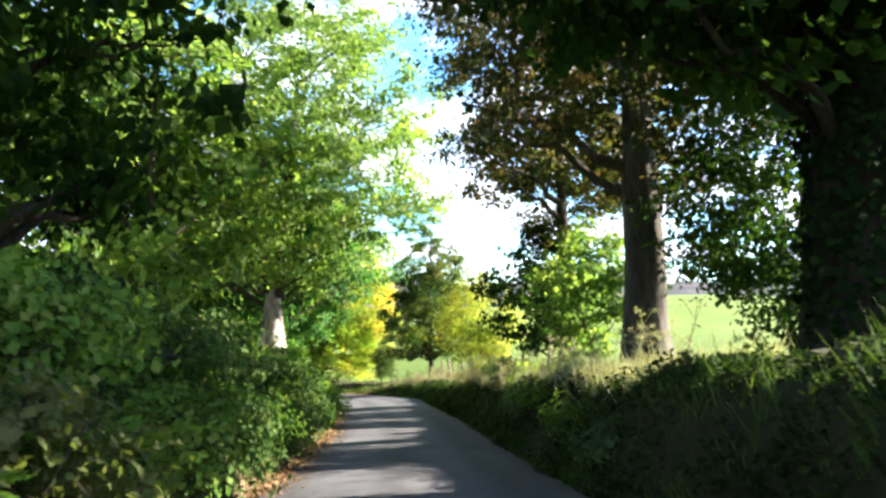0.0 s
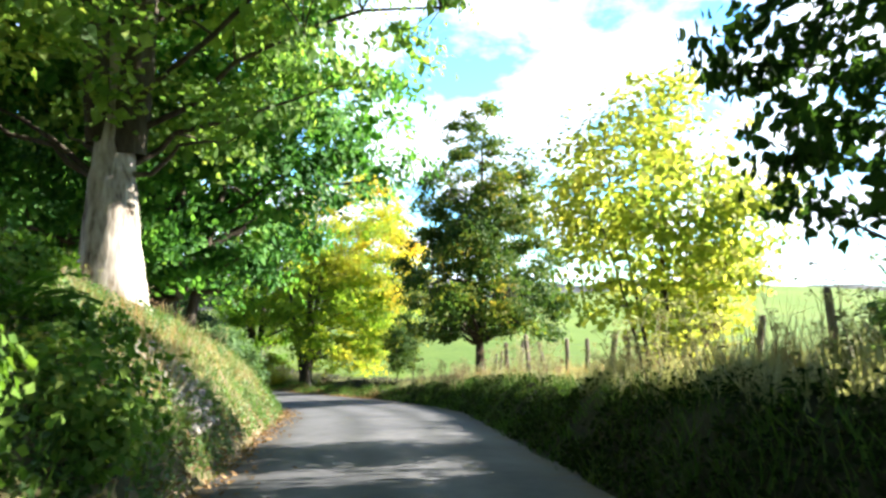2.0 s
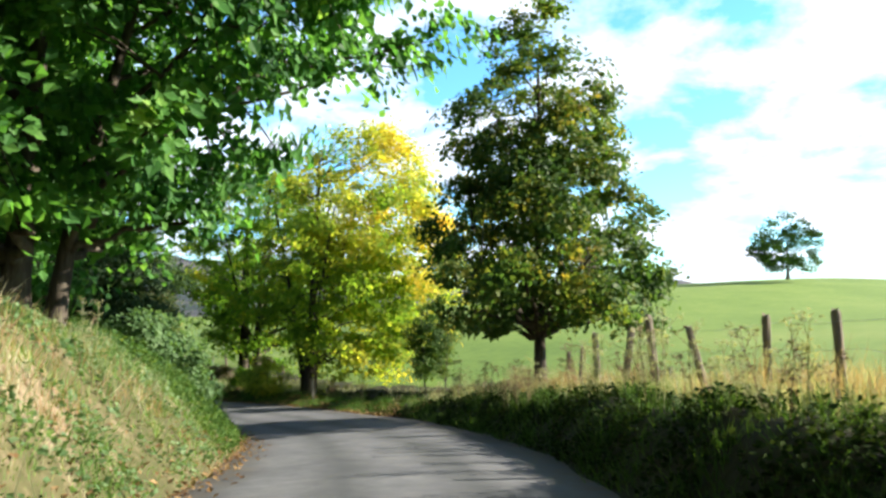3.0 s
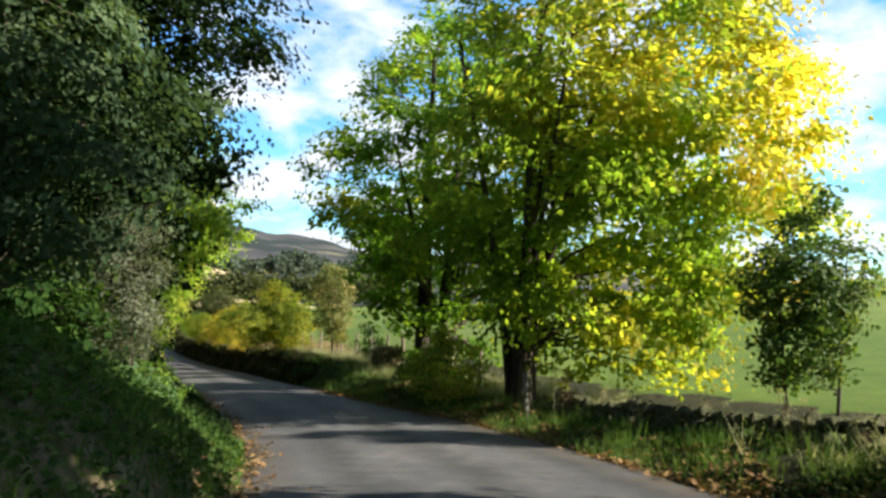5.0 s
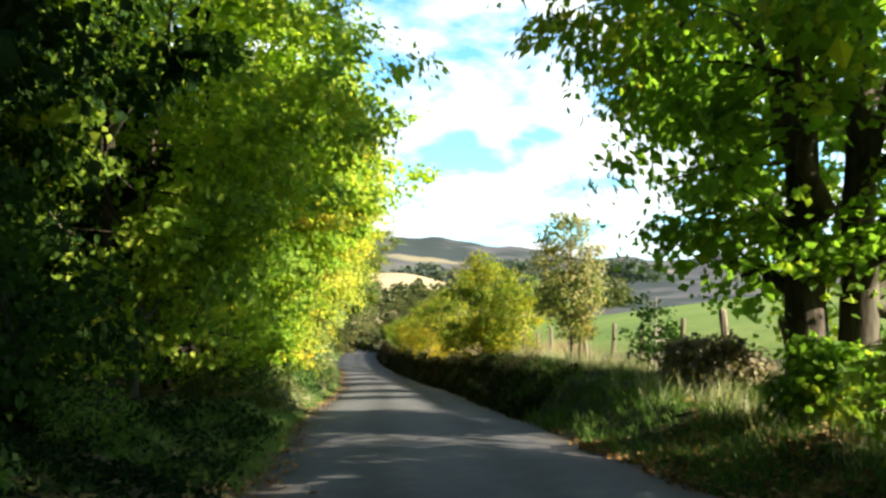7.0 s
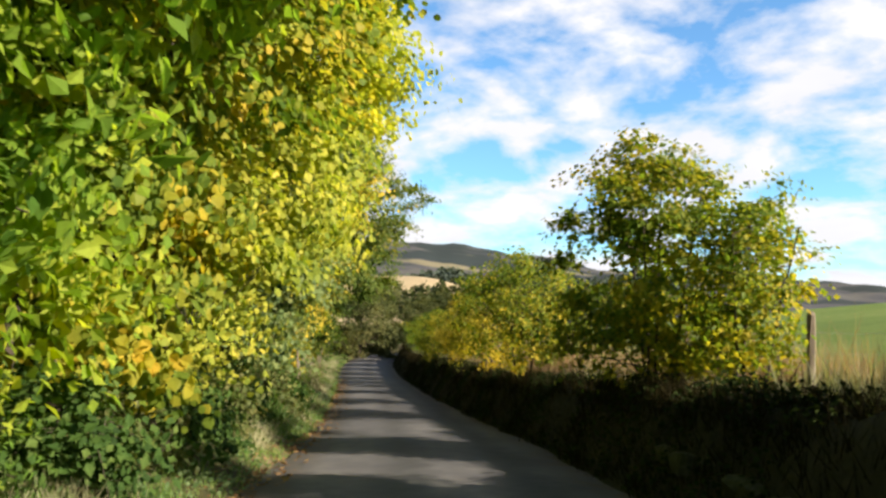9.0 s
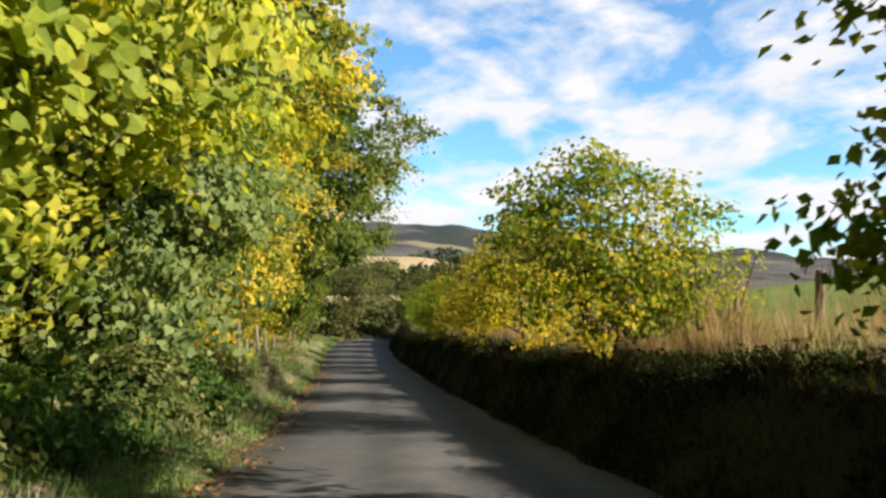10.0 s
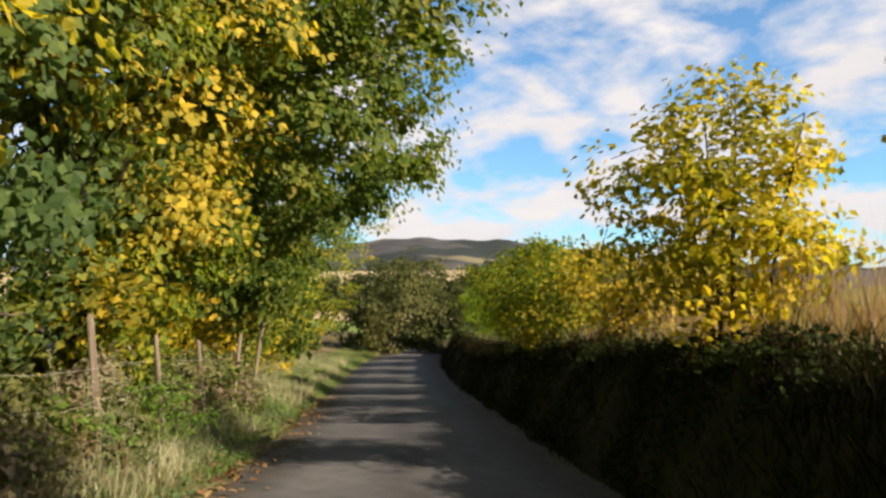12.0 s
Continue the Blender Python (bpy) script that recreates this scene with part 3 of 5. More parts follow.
def wave(x, y, k=1.0):
    return (np.sin(x * 0.9 * k + 1.3) * np.sin(y * 0.7 * k + 0.4) + 0.6 * np.sin(x * 2.1 * k - y * 1.7 * k) + 0.4 * np.sin(y * 3.9 * k + x * 0.8 * k)) / 2


def land_sd(s, d):
    """Height of the land at (s, d)."""
    zr = np.interp(s, MS, MID[:, 2])
    er, el = d - half_right(s), -d - half_left(s)
    right = bank_right(s) * step01(er / run_right(s)) + field_rise(s) * (1 - np.exp(-np.maximum(er - 5, 0) / 48))
    right = right - 0.15 * step01((er - 1.6) / 2.0) * np.clip((s - 78) / 6, 0, 1)
    u = np.clip(el / 3.2, 0, 1)
    left = bank_left(s) * (1 - (1 - u) ** 2.2) + 0.09 * np.clip(el - 3.4, 0, 40)
    e = np.where(d > 0, er, el)
    p = on_line(np.asarray(s, float), np.asarray(d, float))
    humps = np.where(d > 0, 0.16, 0.18) * wave(p[..., 0], p[..., 1], 1.6) * step01(e / 0.8) * (1 - step01((e - 6) / 1.5))
    return zr + humps + np.where(d > 0, np.where(er > 0, right, 0), np.where(el > 0, left, 0))


def land(x, y):
    s, d = lane_coords(x, y)
    return land_sd(s, d)


def at_lane(s, d, lift=0.0):
    p = on_line(np.array(float(s)), float(d))
    p[2] = land_sd(np.array([s]), np.array([float(d)]))[0] + lift
    return tuple(p)


def at_xy(x, y, lift=0.0):
    return (x, y, float(land(x, y)[0]) + lift)


# ground sheet to the horizon, a little under the banks near the lane
gx = np.concatenate([-118 - np.cumsum(1.3 * 1.17 ** np.arange(36))[::-1], np.arange(-118, 45, 1.7), 45 + np.cumsum(1.3 * 1.17 ** np.arange(36))])
gy = np.concatenate([-60 - np.cumsum(1.3 * 1.17 ** np.arange(36))[::-1], np.arange(-60, 205, 1.7), 205 + np.cumsum(1.3 * 1.17 ** np.arange(36))])
X, Y = np.meshgrid(gx, gy, indexing="ij")
gs, gd = lane_coords(X.ravel(), Y.ravel())
Z = land_sd(gs, gd)
edge = np.where(gd > 0, gd - half_right(gs), -gd - half_left(gs))
road_z = np.interp(gs, MS, MID[:, 2])
under = 1 - step01((edge - 3.0) / 3.5)
Z = Z * (1 - under) + (np.minimum(Z, road_z) - 0.5) * under + 0.12 * wave(X.ravel(), Y.ravel(), 0.35)
far = step01((np.abs(gd) - 130) / 260)
Z = Z * (1 - far) - 17.0 * far
Zg, far_w = Z.reshape(X.shape), (0.9 * step01((np.abs(gd) - 10) / 14)).reshape(X.shape)
for _ in range(60):
    P = np.pad(Zg, 1, mode="edge")
    Zg = Zg * (1 - far_w) + far_w * (P[2:, 1:-1] + P[:-2, 1:-1] + P[1:-1, 2:] + P[1:-1, :-2]) / 4
Z = Zg.ravel()
gi = np.arange(X.size).reshape(X.shape)
gf = np.stack([gi[:-1, :-1], gi[1:, :-1], gi[1:, 1:], gi[:-1, 1:]], -1).reshape(-1, 4)
ground = new("ground", mesh_of("ground", np.stack([X.ravel(), Y.ravel(), Z], 1), [gf], M_GROUND, True))
tagged(ground, "bright green grazed field on a gentle slope", "field", kind="structure")


def strip(name, s0, s1, ds, offs, side, mat, label):
    """A bank along the lane from the road's edge outwards."""
    ss = np.arange(s0, s1, ds)
    S, E = np.meshgrid(ss, np.array(offs), indexing="ij")
    if side < 0:                          # the wood ends where the hedge begins
        E = np.where(E > 6, 6 + (E - 6) * np.interp(S, [70, 90], [1, 0.3]), E)
    d = np.where(side > 0, half_right(S) + E, -half_left(S) - E)
    p = on_line(S.ravel(), d.ravel())
    p[:, 2] = land_sd(S.ravel(), d.ravel())
    e = E.ravel()
    p[:, 2] += 0.02
    p[:, 2] += (0.25 * step01((e - 5) / 2) - 1.6 * step01((e - np.interp(S.ravel(), [70, 90], [29, 11])) / 3) if side < 0 else -0.22 * step01((e - 6.4) / 1.6)) - 0.10 * (e < 0)
    i = np.arange(S.size).reshape(S.shape)
    f = np.stack([i[:-1, :-1], i[1:, :-1], i[1:, 1:], i[:-1, 1:]], -1).reshape(-1, 4)
    if side < 0:
        f = f[:, ::-1]
    return tagged(new(name, mesh_of(name, p, [f[:, ::-1]], mat, True)), label, "verge", kind="structure")


OFFS = [-0.35, 0.0, 0.12, 0.3, 0.5, 0.75, 1.0, 1.3, 1.6, 2.0, 2.4, 2.9, 3.4, 4.0, 4.8, 5.6, 6.4, 7.2, 8.0]
strip("verge_left", -28, 190, 0.45, OFFS[:-4] + [6, 8, 11, 15, 20, 26, 33], -1, M_BANK_L, "earth bank and woodland floor with moss and dead leaves")
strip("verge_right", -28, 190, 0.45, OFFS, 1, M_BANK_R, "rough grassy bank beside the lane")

# road surface
rs = np.arange(-40, 195, 0.5)
rw = np.linspace(0, 1, 27)
S, U = np.meshgrid(rs, rw, indexing="ij")
lw = half_left(S) + 0.10 * np.sin(S * 1.9) * np.sin(S * 0.53 + 1) + 0.05 * np.sin(S * 5.3)
rwid = half_right(S) + 0.10 * np.sin(S * 1.7 + 2) * np.sin(S * 0.61)
D = -lw + U * (lw + rwid)
rp = on_line(S.ravel(), D.ravel())
rp[:, 2] += 0.035 + 0.05 * (1 - (2 * U.ravel() - 1) ** 2)
ri = np.arange(S.size).reshape(S.shape)
rf = np.stack([ri[:-1, :-1], ri[:-1, 1:], ri[1:, 1:], ri[1:, :-1]], -1).reshape(-1, 4)
road_mesh = mesh_of("road", rp, [rf[:, ::-1]], M_ASPHALT, True)
road_mesh.attributes.new("across", "FLOAT", "POINT").data.foreach_set("value", D.ravel().astype(np.float32))
road_mesh.attributes.new("rim", "FLOAT", "POINT").data.foreach_set("value", np.maximum(0, 1 - np.minimum(U, 1 - U).ravel() / 0.16).astype(np.float32))
tagged(new("road", road_mesh), "worn grey asphalt lane without markings", "road", kind="structure")

# ---- distance: hills, stubble field and woods ----
HX, HY, HZ = -20.0, 70.0, -7.0


def polar(name, az, rad, zfun, mat, label, category):
    A, Rr = np.meshgrid(np.radians(az), rad, indexing="ij")
    x, y = HX - Rr * np.sin(A), HY + Rr * np.cos(A)
    z = zfun(np.degrees(A), Rr, x, y)
    i = np.arange(A.size).reshape(A.shape)
    f = np.stack([i[:-1, :-1], i[:-1, 1:], i[1:, 1:], i[1:, :-1]], -1).reshape(-1, 4)
    return tagged(new(name, mesh_of(name, np.stack([x, y, z], -1).reshape(-1, 3), [f], mat, True)), label, category, kind="structure")


def skyline(a):
    return (0.4 + 4.1 * np.exp(-((a - 40) / 15.5) ** 2) + 1.6 * np.exp(-((a - 15) / 12) ** 2) + 3.2 * np.exp(-((a - 74) / 18) ** 2)
            + 0.35 * np.exp(-((a + 13) / 3.2) ** 2) + 0.10 * np.sin(a * 0.9) + 0.06 * np.sin(a * 2.3 + 1))


def hill_z(a, r, x, y):
    rise = step01((r - 330) / 1350) * (1 - 0.5 * step01((r - 1750) / 900))
    rough = 5 * np.sin(x * 0.011) * np.sin(y * 0.013 + 1) + 2.5 * np.sin(x * 0.031 + y * 0.027)
    return -17 + (10 + 1700 * np.tan(np.radians(skyline(a)))) * rise + rough * np.minimum(1, rise * 2)


def hill_mat():
    m, n, l, b, tc = mat_base("moorland")
    vec = tc.outputs["Object"]
    big = noise_node(n, l, vec, 0.0042, 4.0, 0.55)
    mid = noise_node(n, l, vec, 0.018, 5.0, 0.6)
    base = ramp_node(n, l, mid, [(0.35, (0.040, 0.044, 0.052)), (0.5, (0.060, 0.062, 0.068)), (0.65, (0.088, 0.088, 0.082))])
    wood = ramp_node(n, l, big, [(0.50, (0, 0, 0)), (0.53, (1, 1, 1))])
    pale = ramp_node(n, l, noise_node(n, l, vec, 0.006, 2.0, 0.4), [(0.60, (0, 0, 0)), (0.62, (1, 1, 1))])
    col = mix_node(n, l, pale, base, (0.17, 0.155, 0.10))
    col = mix_node(n, l, wood, col, (0.022, 0.032, 0.032))
    l.new(col, b.inputs["Base Color"])
    b.inputs["Roughness"].default_value = 1.0
    return m


polar("hill", np.linspace(-80, 110, 240), np.geomspace(320, 2700, 46), hill_z, hill_mat(), "heather moor hill with dark plantations, far off", "hill")
M_STUBBLE = rough_mat("stubble", [(0.3, (0.27, 0.215, 0.13)), (0.5, (0.34, 0.275, 0.17)), (0.7, (0.40, 0.335, 0.21))], 0.02, 0.4, 0.95, 0.3, 0.1)
polar("stubble_field", np.linspace(26, 68, 60), np.linspace(250, 430, 24),
      lambda a, r, x, y: HZ - 10 + (10 + 400 * math.tan(radians(2.35))) * step01((r - 235) / 175) * (1 - step01((39 - a) / 13)) - 14 * step01((r - 405) / 30),
      M_STUBBLE, "pale stubble field on a far slope", "field")

rng = np.random.RandomState(71)
az = np.radians(rng.uniform(20, 62, 900))
rr = rng.uniform(425, 520, 900)
wood_at = np.stack([HX - rr * np.sin(az), HY + rr * np.cos(az), 3.0 + (rr - 425) * 0.07], 1)
hgt = rng.uniform(6, 11, 900) * (0.75 + 0.35 * np.sin(np.degrees(az) * 0.9))
pts = np.repeat(wood_at, 26, 0)
u = rng.uniform(0, 1, len(pts))
pts[:, 2] += u * np.repeat(hgt, 26)
pts[:, :2] += rng.normal(0, 1, (len(pts), 2)) * (2.4 * (1.05 - u))[:, None]
M_FARWOOD = leaf_mat("far_wood_leaves", [(0.1, (0.028, 0.042, 0.038)), (0.5, (0.045, 0.062, 0.05)), (0.9, (0.075, 0.085, 0.06))], 0.02, 0.2)
az2 = np.radians(rng.uniform(22, 64, 420))
rr2 = rng.uniform(225, 262, 420)
hgt2 = rng.uniform(5, 9, 420)
pts2 = np.repeat(np.stack([HX - rr2 * np.sin(az2), HY + rr2 * np.cos(az2), np.full(420, -8.5)], 1), 60, 0)
u2 = rng.uniform(0, 1, len(pts2))
pts2[:, 2] += u2 * np.repeat(hgt2, 60)
pts2[:, :2] += rng.normal(0, 1, (len(pts2), 2)) * (2.6 * np.sqrt(1.02 - u2))[:, None]
M_VALLEY = leaf_mat("valley_wood_leaves", [(0.1, (0.03, 0.045, 0.022)), (0.5, (0.06, 0.075, 0.03)), (0.9, (0.12, 0.11, 0.04))], 0.05, 0.2, lift=1.0)
tagged(new("valley_wood", mesh_of("valley_wood", *leaves(rng, pts2, 1.5, OVAL, 0.2, 0.3), M_VALLEY)), "belt of trees below the stubble field", "wood", kind="stuff")
tagged(new("far_wood", mesh_of("far_wood", *leaves(rng, pts, 3.2, OVAL, 0.2, 0.3), M_FARWOOD)), "dark wood beyond the stubble field", "wood", kind="stuff")


# ---- things ----
def post_mesh(seed, h=1.25, r=0.06):
    rng = np.random.RandomState(seed)
    bm = bmesh.new()
    rings = []
    for k, (z, w) in enumerate(((-0.3, 1.0), (0.25, 1.0), (h * 0.6, 0.95), (h - 0.04, 0.92), (h, 0.72))):
        rings.append([bm.verts.new((r * w * math.cos(a) + 0.006 * rng.normal(), r * w * math.sin(a) + 0.006 * rng.normal(), z + (0.02 * rng.normal() if k == 4 else 0)))
                      for a in np.linspace(0, 2 * math.pi, 8, endpoint=False)])
    for a, b in zip(rings[:-1], rings[1:]):
        for i in range(8):
            bm.faces.new((a[i], a[(i + 1) % 8], b[(i + 1) % 8], b[i]))
    bm.faces.new(rings[-1])
    me = bpy.data.meshes.new("post")
    bm.to_mesh(me)
    bm.free()
    me.materials.append(M_WOOD)
    return me


POSTS = [post_mesh(k, 1.1 + 0.09 * k, 0.055 + 0.006 * k) for k in range(4)]


def fence(places, label, seed, wires=(0.35, 0.7, 1.0), lean=5, girth=1.0):
    """Posts at ground places, with sagging wires between them."""
    rng = np.random.RandomState(seed)
    ob = thing("wire_fence", places[0], label, "fence")
    base = np.array(places[0])
    for p in places:
        po = part_of("post", POSTS[rng.randint(4)], ob)
        q = np.array(p) - base
        po.matrix_local = pose(*q, rng.normal(0, lean), rng.normal(0, lean), rng.uniform(0, 360)) @ Matrix.Diagonal((girth, girth, 1 + 0.3 * (1 - girth), 1))
    for h in wires:
        pts = []
        for a, b in zip(places[:-1], places[1:]):
            for t in (0, 0.25, 0.5, 0.75):
                q = np.array(a) * (1 - t) + np.array(b) * t - base
                pts.append(q + np.array([0, 0, h - 0.12 * t * (1 - t)]) + rng.normal(0, 0.012, 3))
        pts.append(np.array(places[-1]) - base + np.array([0, 0, h]))
        part_of("wire", mesh_of("wire", *tubes([(np.array(pts), np.full(len(pts), 0.002))], 4), M_WIRE, True), ob)
    return ob


def stone_mesh(seed, size, mat):
    rng = np.random.RandomState(seed)
    bm = bmesh.new()
    bmesh.ops.create_cube(bm, size=1)
    bmesh.ops.bevel(bm, geom=bm.edges[:] + bm.verts[:], offset=0.2, segments=1, affect="EDGES")
    for v in bm.verts:
        v.co = Vector([c * s * (1 + 0.16 * rng.normal()) for c, s in zip(v.co, size)])
    me = bpy.data.meshes.new("stone")
    bm.to_mesh(me)
    bm.free()
    me.materials.append(mat)
    return me


STONES = [stone_mesh(k, (0.30 + 0.05 * (k % 3), 0.26, 0.15 + 0.02 * (k % 4)), M_STONE) for k in range(9)]
COPES = [stone_mesh(40 + k, (0.09 + 0.02 * (k % 3), 0.24, 0.17 + 0.03 * (k % 4)), M_MOSS) for k in range(9)]
MOSSED = [stone_mesh(20 + k, (0.32 + 0.06 * (k % 3), 0.28, 0.18 + 0.03 * (k % 4)), M_MOSS) for k in range(9)]


def dry_wall(places, courses, label, seed, spacing=0.3, tilt=7, slip=0.03, name="dry_stone_wall", stones=None, cope=False):
    """Courses of loose stones along a line of ground places."""
    rng = np.random.RandomState(seed)
    pl = np.array(places, float)
    ob = thing(name, tuple(pl[0]), label, "wall")
    seg = np.concatenate([[0], np.cumsum(np.linalg.norm(np.diff(pl[:, :2], axis=0), axis=1))])
    for c in range(courses):
        s = rng.uniform(0, spacing)
        while s < seg[-1]:
            p = np.array([np.interp(s, seg, pl[:, k]) for k in range(3)])
            q = np.array([np.interp(s + 0.1, seg, pl[:, k]) for k in range(3)])
            if not (c == courses - 1 and rng.uniform() < 0.3):
                st = part_of("stone", (stones or STONES)[rng.randint(9)], ob)
                r = p - pl[0] + np.array([rng.normal(0, slip), rng.normal(0, slip), 0.06 + c * 0.15 + rng.normal(0, slip * 0.4)])
                st.matrix_local = pose(*r, rng.normal(0, tilt), rng.normal(0, tilt), math.degrees(math.atan2(q[1] - p[1], q[0] - p[0])) + rng.normal(0, tilt))
            s += spacing * rng.uniform(0.85, 1.25)
    s = 0.1
    while cope and s < seg[-1]:           # upright coping stones, leaning on each other
        p = np.array([np.interp(s, seg, pl[:, k]) for k in range(3)])
        q = np.array([np.interp(s + 0.1, seg, pl[:, k]) for k in range(3)])
        st = part_of("coping_stone", COPES[rng.randint(9)], ob)
        st.matrix_local = pose(*(p - pl[0] + np.array([0, 0, 0.05 + courses * 0.15 + rng.normal(0, 0.03)])), rng.normal(0, 5), 10 + rng.normal(0, 9),
                               math.degrees(math.atan2(q[1] - p[1], q[0] - p[0])) + rng.normal(0, 8))
        s += rng.uniform(0.10, 0.16)
    return ob


def blades(name, s0, s1, d0, d1, n, h, mat, label, seed, width=0.012, wild=0.35, keep=None, lean=0.35):
    """Grass: bent blades in tufts on the land between two lines beside the lane; one object of stuff."""
    rng = np.random.RandomState(seed)
    tufts = max(1, n // 9)
    s = rng.uniform(s0, s1, tufts)
    u = rng.uniform(0, 1, tufts)
    a = d0(s) if callable(d0) else np.full(tufts, d0)
    b = d1(s) if callable(d1) else np.full(tufts, d1)
    d = a + (b - a) * u
    if keep is not None:
        ok = np.array([noise.noise(Vector((p * 0.35, q * 0.6, seed))) > keep for p, q in zip(s, d)])
        s, d = s[ok], d[ok]
    th = h * rng.uniform(0.5, 1.2, len(s)) * np.array([0.95 + 1.1 * noise.noise(Vector((p * 0.9, q * 1.6, seed + 9))) for p, q in zip(s, d)])
    s = np.repeat(s, 9) + rng.normal(0, 0.07, len(s) * 9)
    d = np.repeat(d, 9) + rng.normal(0, 0.07, len(d) * 9)
    th = np.repeat(th, 9) * rng.uniform(0.6, 1.2, len(s))
    p = on_line(s, d)
    p[:, 2] = land_sd(s, d) - 0.02
    yaw = rng.uniform(0, 2 * np.pi, len(s))
    side = np.stack([np.cos(yaw), np.sin(yaw), 0 * yaw], 1) * (width * rng.uniform(0.6, 1.5, len(s)))[:, None]
    bend = rng.normal(0, lean, (len(s), 2)) * th[:, None]
    t = p + np.concatenate([bend, (th * (1 - wild * rng.uniform(0, 1, len(s))))[:, None]], 1)
    v = np.stack([p - side, p + side, t], 1).reshape(-1, 3)
    f = np.arange(len(s) * 3).reshape(-1, 3)
    return tagged(new(name, mesh_of(name, v, [f], mat)), label, "grass", kind="stuff")


def low_leaves(name, s0, s1, e0, e1, side, n, size, mat, label, seed, outline=OVAL, keep=-0.1, lift=0.14):
    """Small ground plants: leaves lying close over a bank in patches; one object of stuff."""
    rng = np.random.RandomState(seed)
    s, e = rng.uniform(s0, s1, n), rng.uniform(e0, e1, n)
    ok = np.array([noise.noise(Vector((p * 0.8, q * 1.3, seed))) + 0.5 * noise.noise(Vector((p * 2.7, q * 3.1, seed))) > keep for p, q in zip(s, e)])
    s, e = s[ok], e[ok]
    d = half_right(s) + e if side > 0 else -half_left(s) - e
    p = on_line(s, d)
    p[:, 2] = land_sd(s, d) + rng.uniform(0, 1, len(s)) ** 1.5 * lift + 0.02
    return tagged(new(name, mesh_of(name, *leaves(rng, p, size, outline, 0.1, 0.6), mat)), label, "ground plants", kind="stuff")


def frond_mesh(seed, length=0.75):
    """A fern frond: an arched rib with pairs of leaflets that shorten towards the tip."""
    rng = np.random.RandomState(seed)
    t = np.linspace(0, 1, 8)
    rib = np.stack([length * t * 0.8, 0.05 * np.sin(t * 2.5 + seed), length * (0.75 * t - 0.55 * t ** 2)], 1)
    v, f = tubes([(rib, 0.008 * (1 - 0.8 * t))], 3)
    vs, fs, at = [v], [f[0]], len(v)
    for u in np.linspace(0.18, 0.98, 15):
        p = np.array([np.interp(u, t, rib[:, k]) for k in range(3)])
        w = 0.19 * length * min(1, 4 * (u - 0.1)) * (1.08 - u) ** 0.7 * rng.uniform(0.85, 1.15) + 0.02
        for side in (-1, 1):
            tip = p + np.array([0.35 * w, side * w, -0.15 * w + rng.normal(0, 0.01)])
            vs.append(np.array([p, p + np.array([0.55 * w + 0.014, side * w * 0.5, 0]), tip, p + np.array([0.2 * w - 0.016, side * w * 0.5, 0])]))
            fs.append(np.arange(at, at + 4)[None])
            at += 4
    return mesh_of("frond", np.concatenate(vs), [np.concatenate(fs)], L_BRACKEN if seed % 4 == 3 else L_FROND)


FRONDS = [frond_mesh(k, 0.6 + 0.08 * k) for k in range(8)]


def fern(at, label, seed, size=1.0, dry=False):
    rng = np.random.RandomState(seed)
    ob = thing("fern", at, label, "fern", "ferns on the bank")
    for k in range(rng.randint(7, 10)):
        fr = part_of("frond", FRONDS[(3, 7)[k % 2] if dry else (0, 1, 2, 4, 5, 6)[rng.randint(6)]], ob)
        fr.matrix_local = pose(0, 0, 0, rng.normal(0, 12), rng.normal(-14, 14), k * 43 + rng.uniform(-15, 15)) @ Matrix.Scale(size * rng.uniform(0.75, 1.15), 4)
    return ob


def stalk_mesh(seed, h):
    """A dry flower stalk with side shoots and flat seed heads."""
    rng = np.random.RandomState(seed)
    t = np.linspace(0, 1, 6)
    main = np.stack([rng.normal(0, 0.1) * h * t ** 2, rng.normal(0, 0.1) * h * t ** 2, h * t - 0.03], 1)
    runs, heads = [(main, 0.007 * (1 - 0.6 * t))], [main[-1]]
    for k in range(4):
        i = rng.randint(2, 5)
        q = main[i] + np.array([rng.normal(0, 0.10), rng.normal(0, 0.10), rng.uniform(0.12, 0.28)]) * h
        runs.append((curve_pts(main[i], q, 0.02, 4), 0.004 * np.array([1, 0.9, 0.8, 0.6])))
        heads.append(q)
    v, f = tubes(runs, 4)
    at = np.concatenate([np.array(p) + rng.normal(0, 0.035, (16, 3)) * np.array([1, 1, 0.5]) for p in heads] + [main[1:4].repeat(3, 0)])
    lv, lf = leaves(rng, at, 0.05, LONG, 0.2, 0.3)
    return mesh_of("stalk", np.concatenate([v, lv]), [f[0], lf[0] + len(v)], B_STRAW if seed % 3 else M_SEED)


M_SEED = rough_mat("dry_seed_heads", [(0.3, (0.09, 0.06, 0.035)), (0.5, (0.17, 0.12, 0.07)), (0.7, (0.28, 0.21, 0.13))], 6.0, 30.0, 0.9, 0.2, 0.01)
STALKS = [stalk_mesh(k, 0.7 + 0.09 * (k % 6)) for k in range(9)]


def dry_stalks(at, label, seed, size=1.0, group="dry stalks beside the lane"):
    rng = np.random.RandomState(seed)
    ob = thing("dry_stalks", at, label, "plant", group)
    for k in range(rng.randint(5, 9)):
        st = part_of("stalk", STALKS[rng.randint(9)], ob)
        st.matrix_local = pose(rng.normal(0, 0.16), rng.normal(0, 0.16), -0.03, rng.normal(0, 7), rng.normal(0, 7), rng.uniform(0, 360)) @ Matrix.Scale(size * rng.uniform(0.7, 1.15), 4)
    return ob


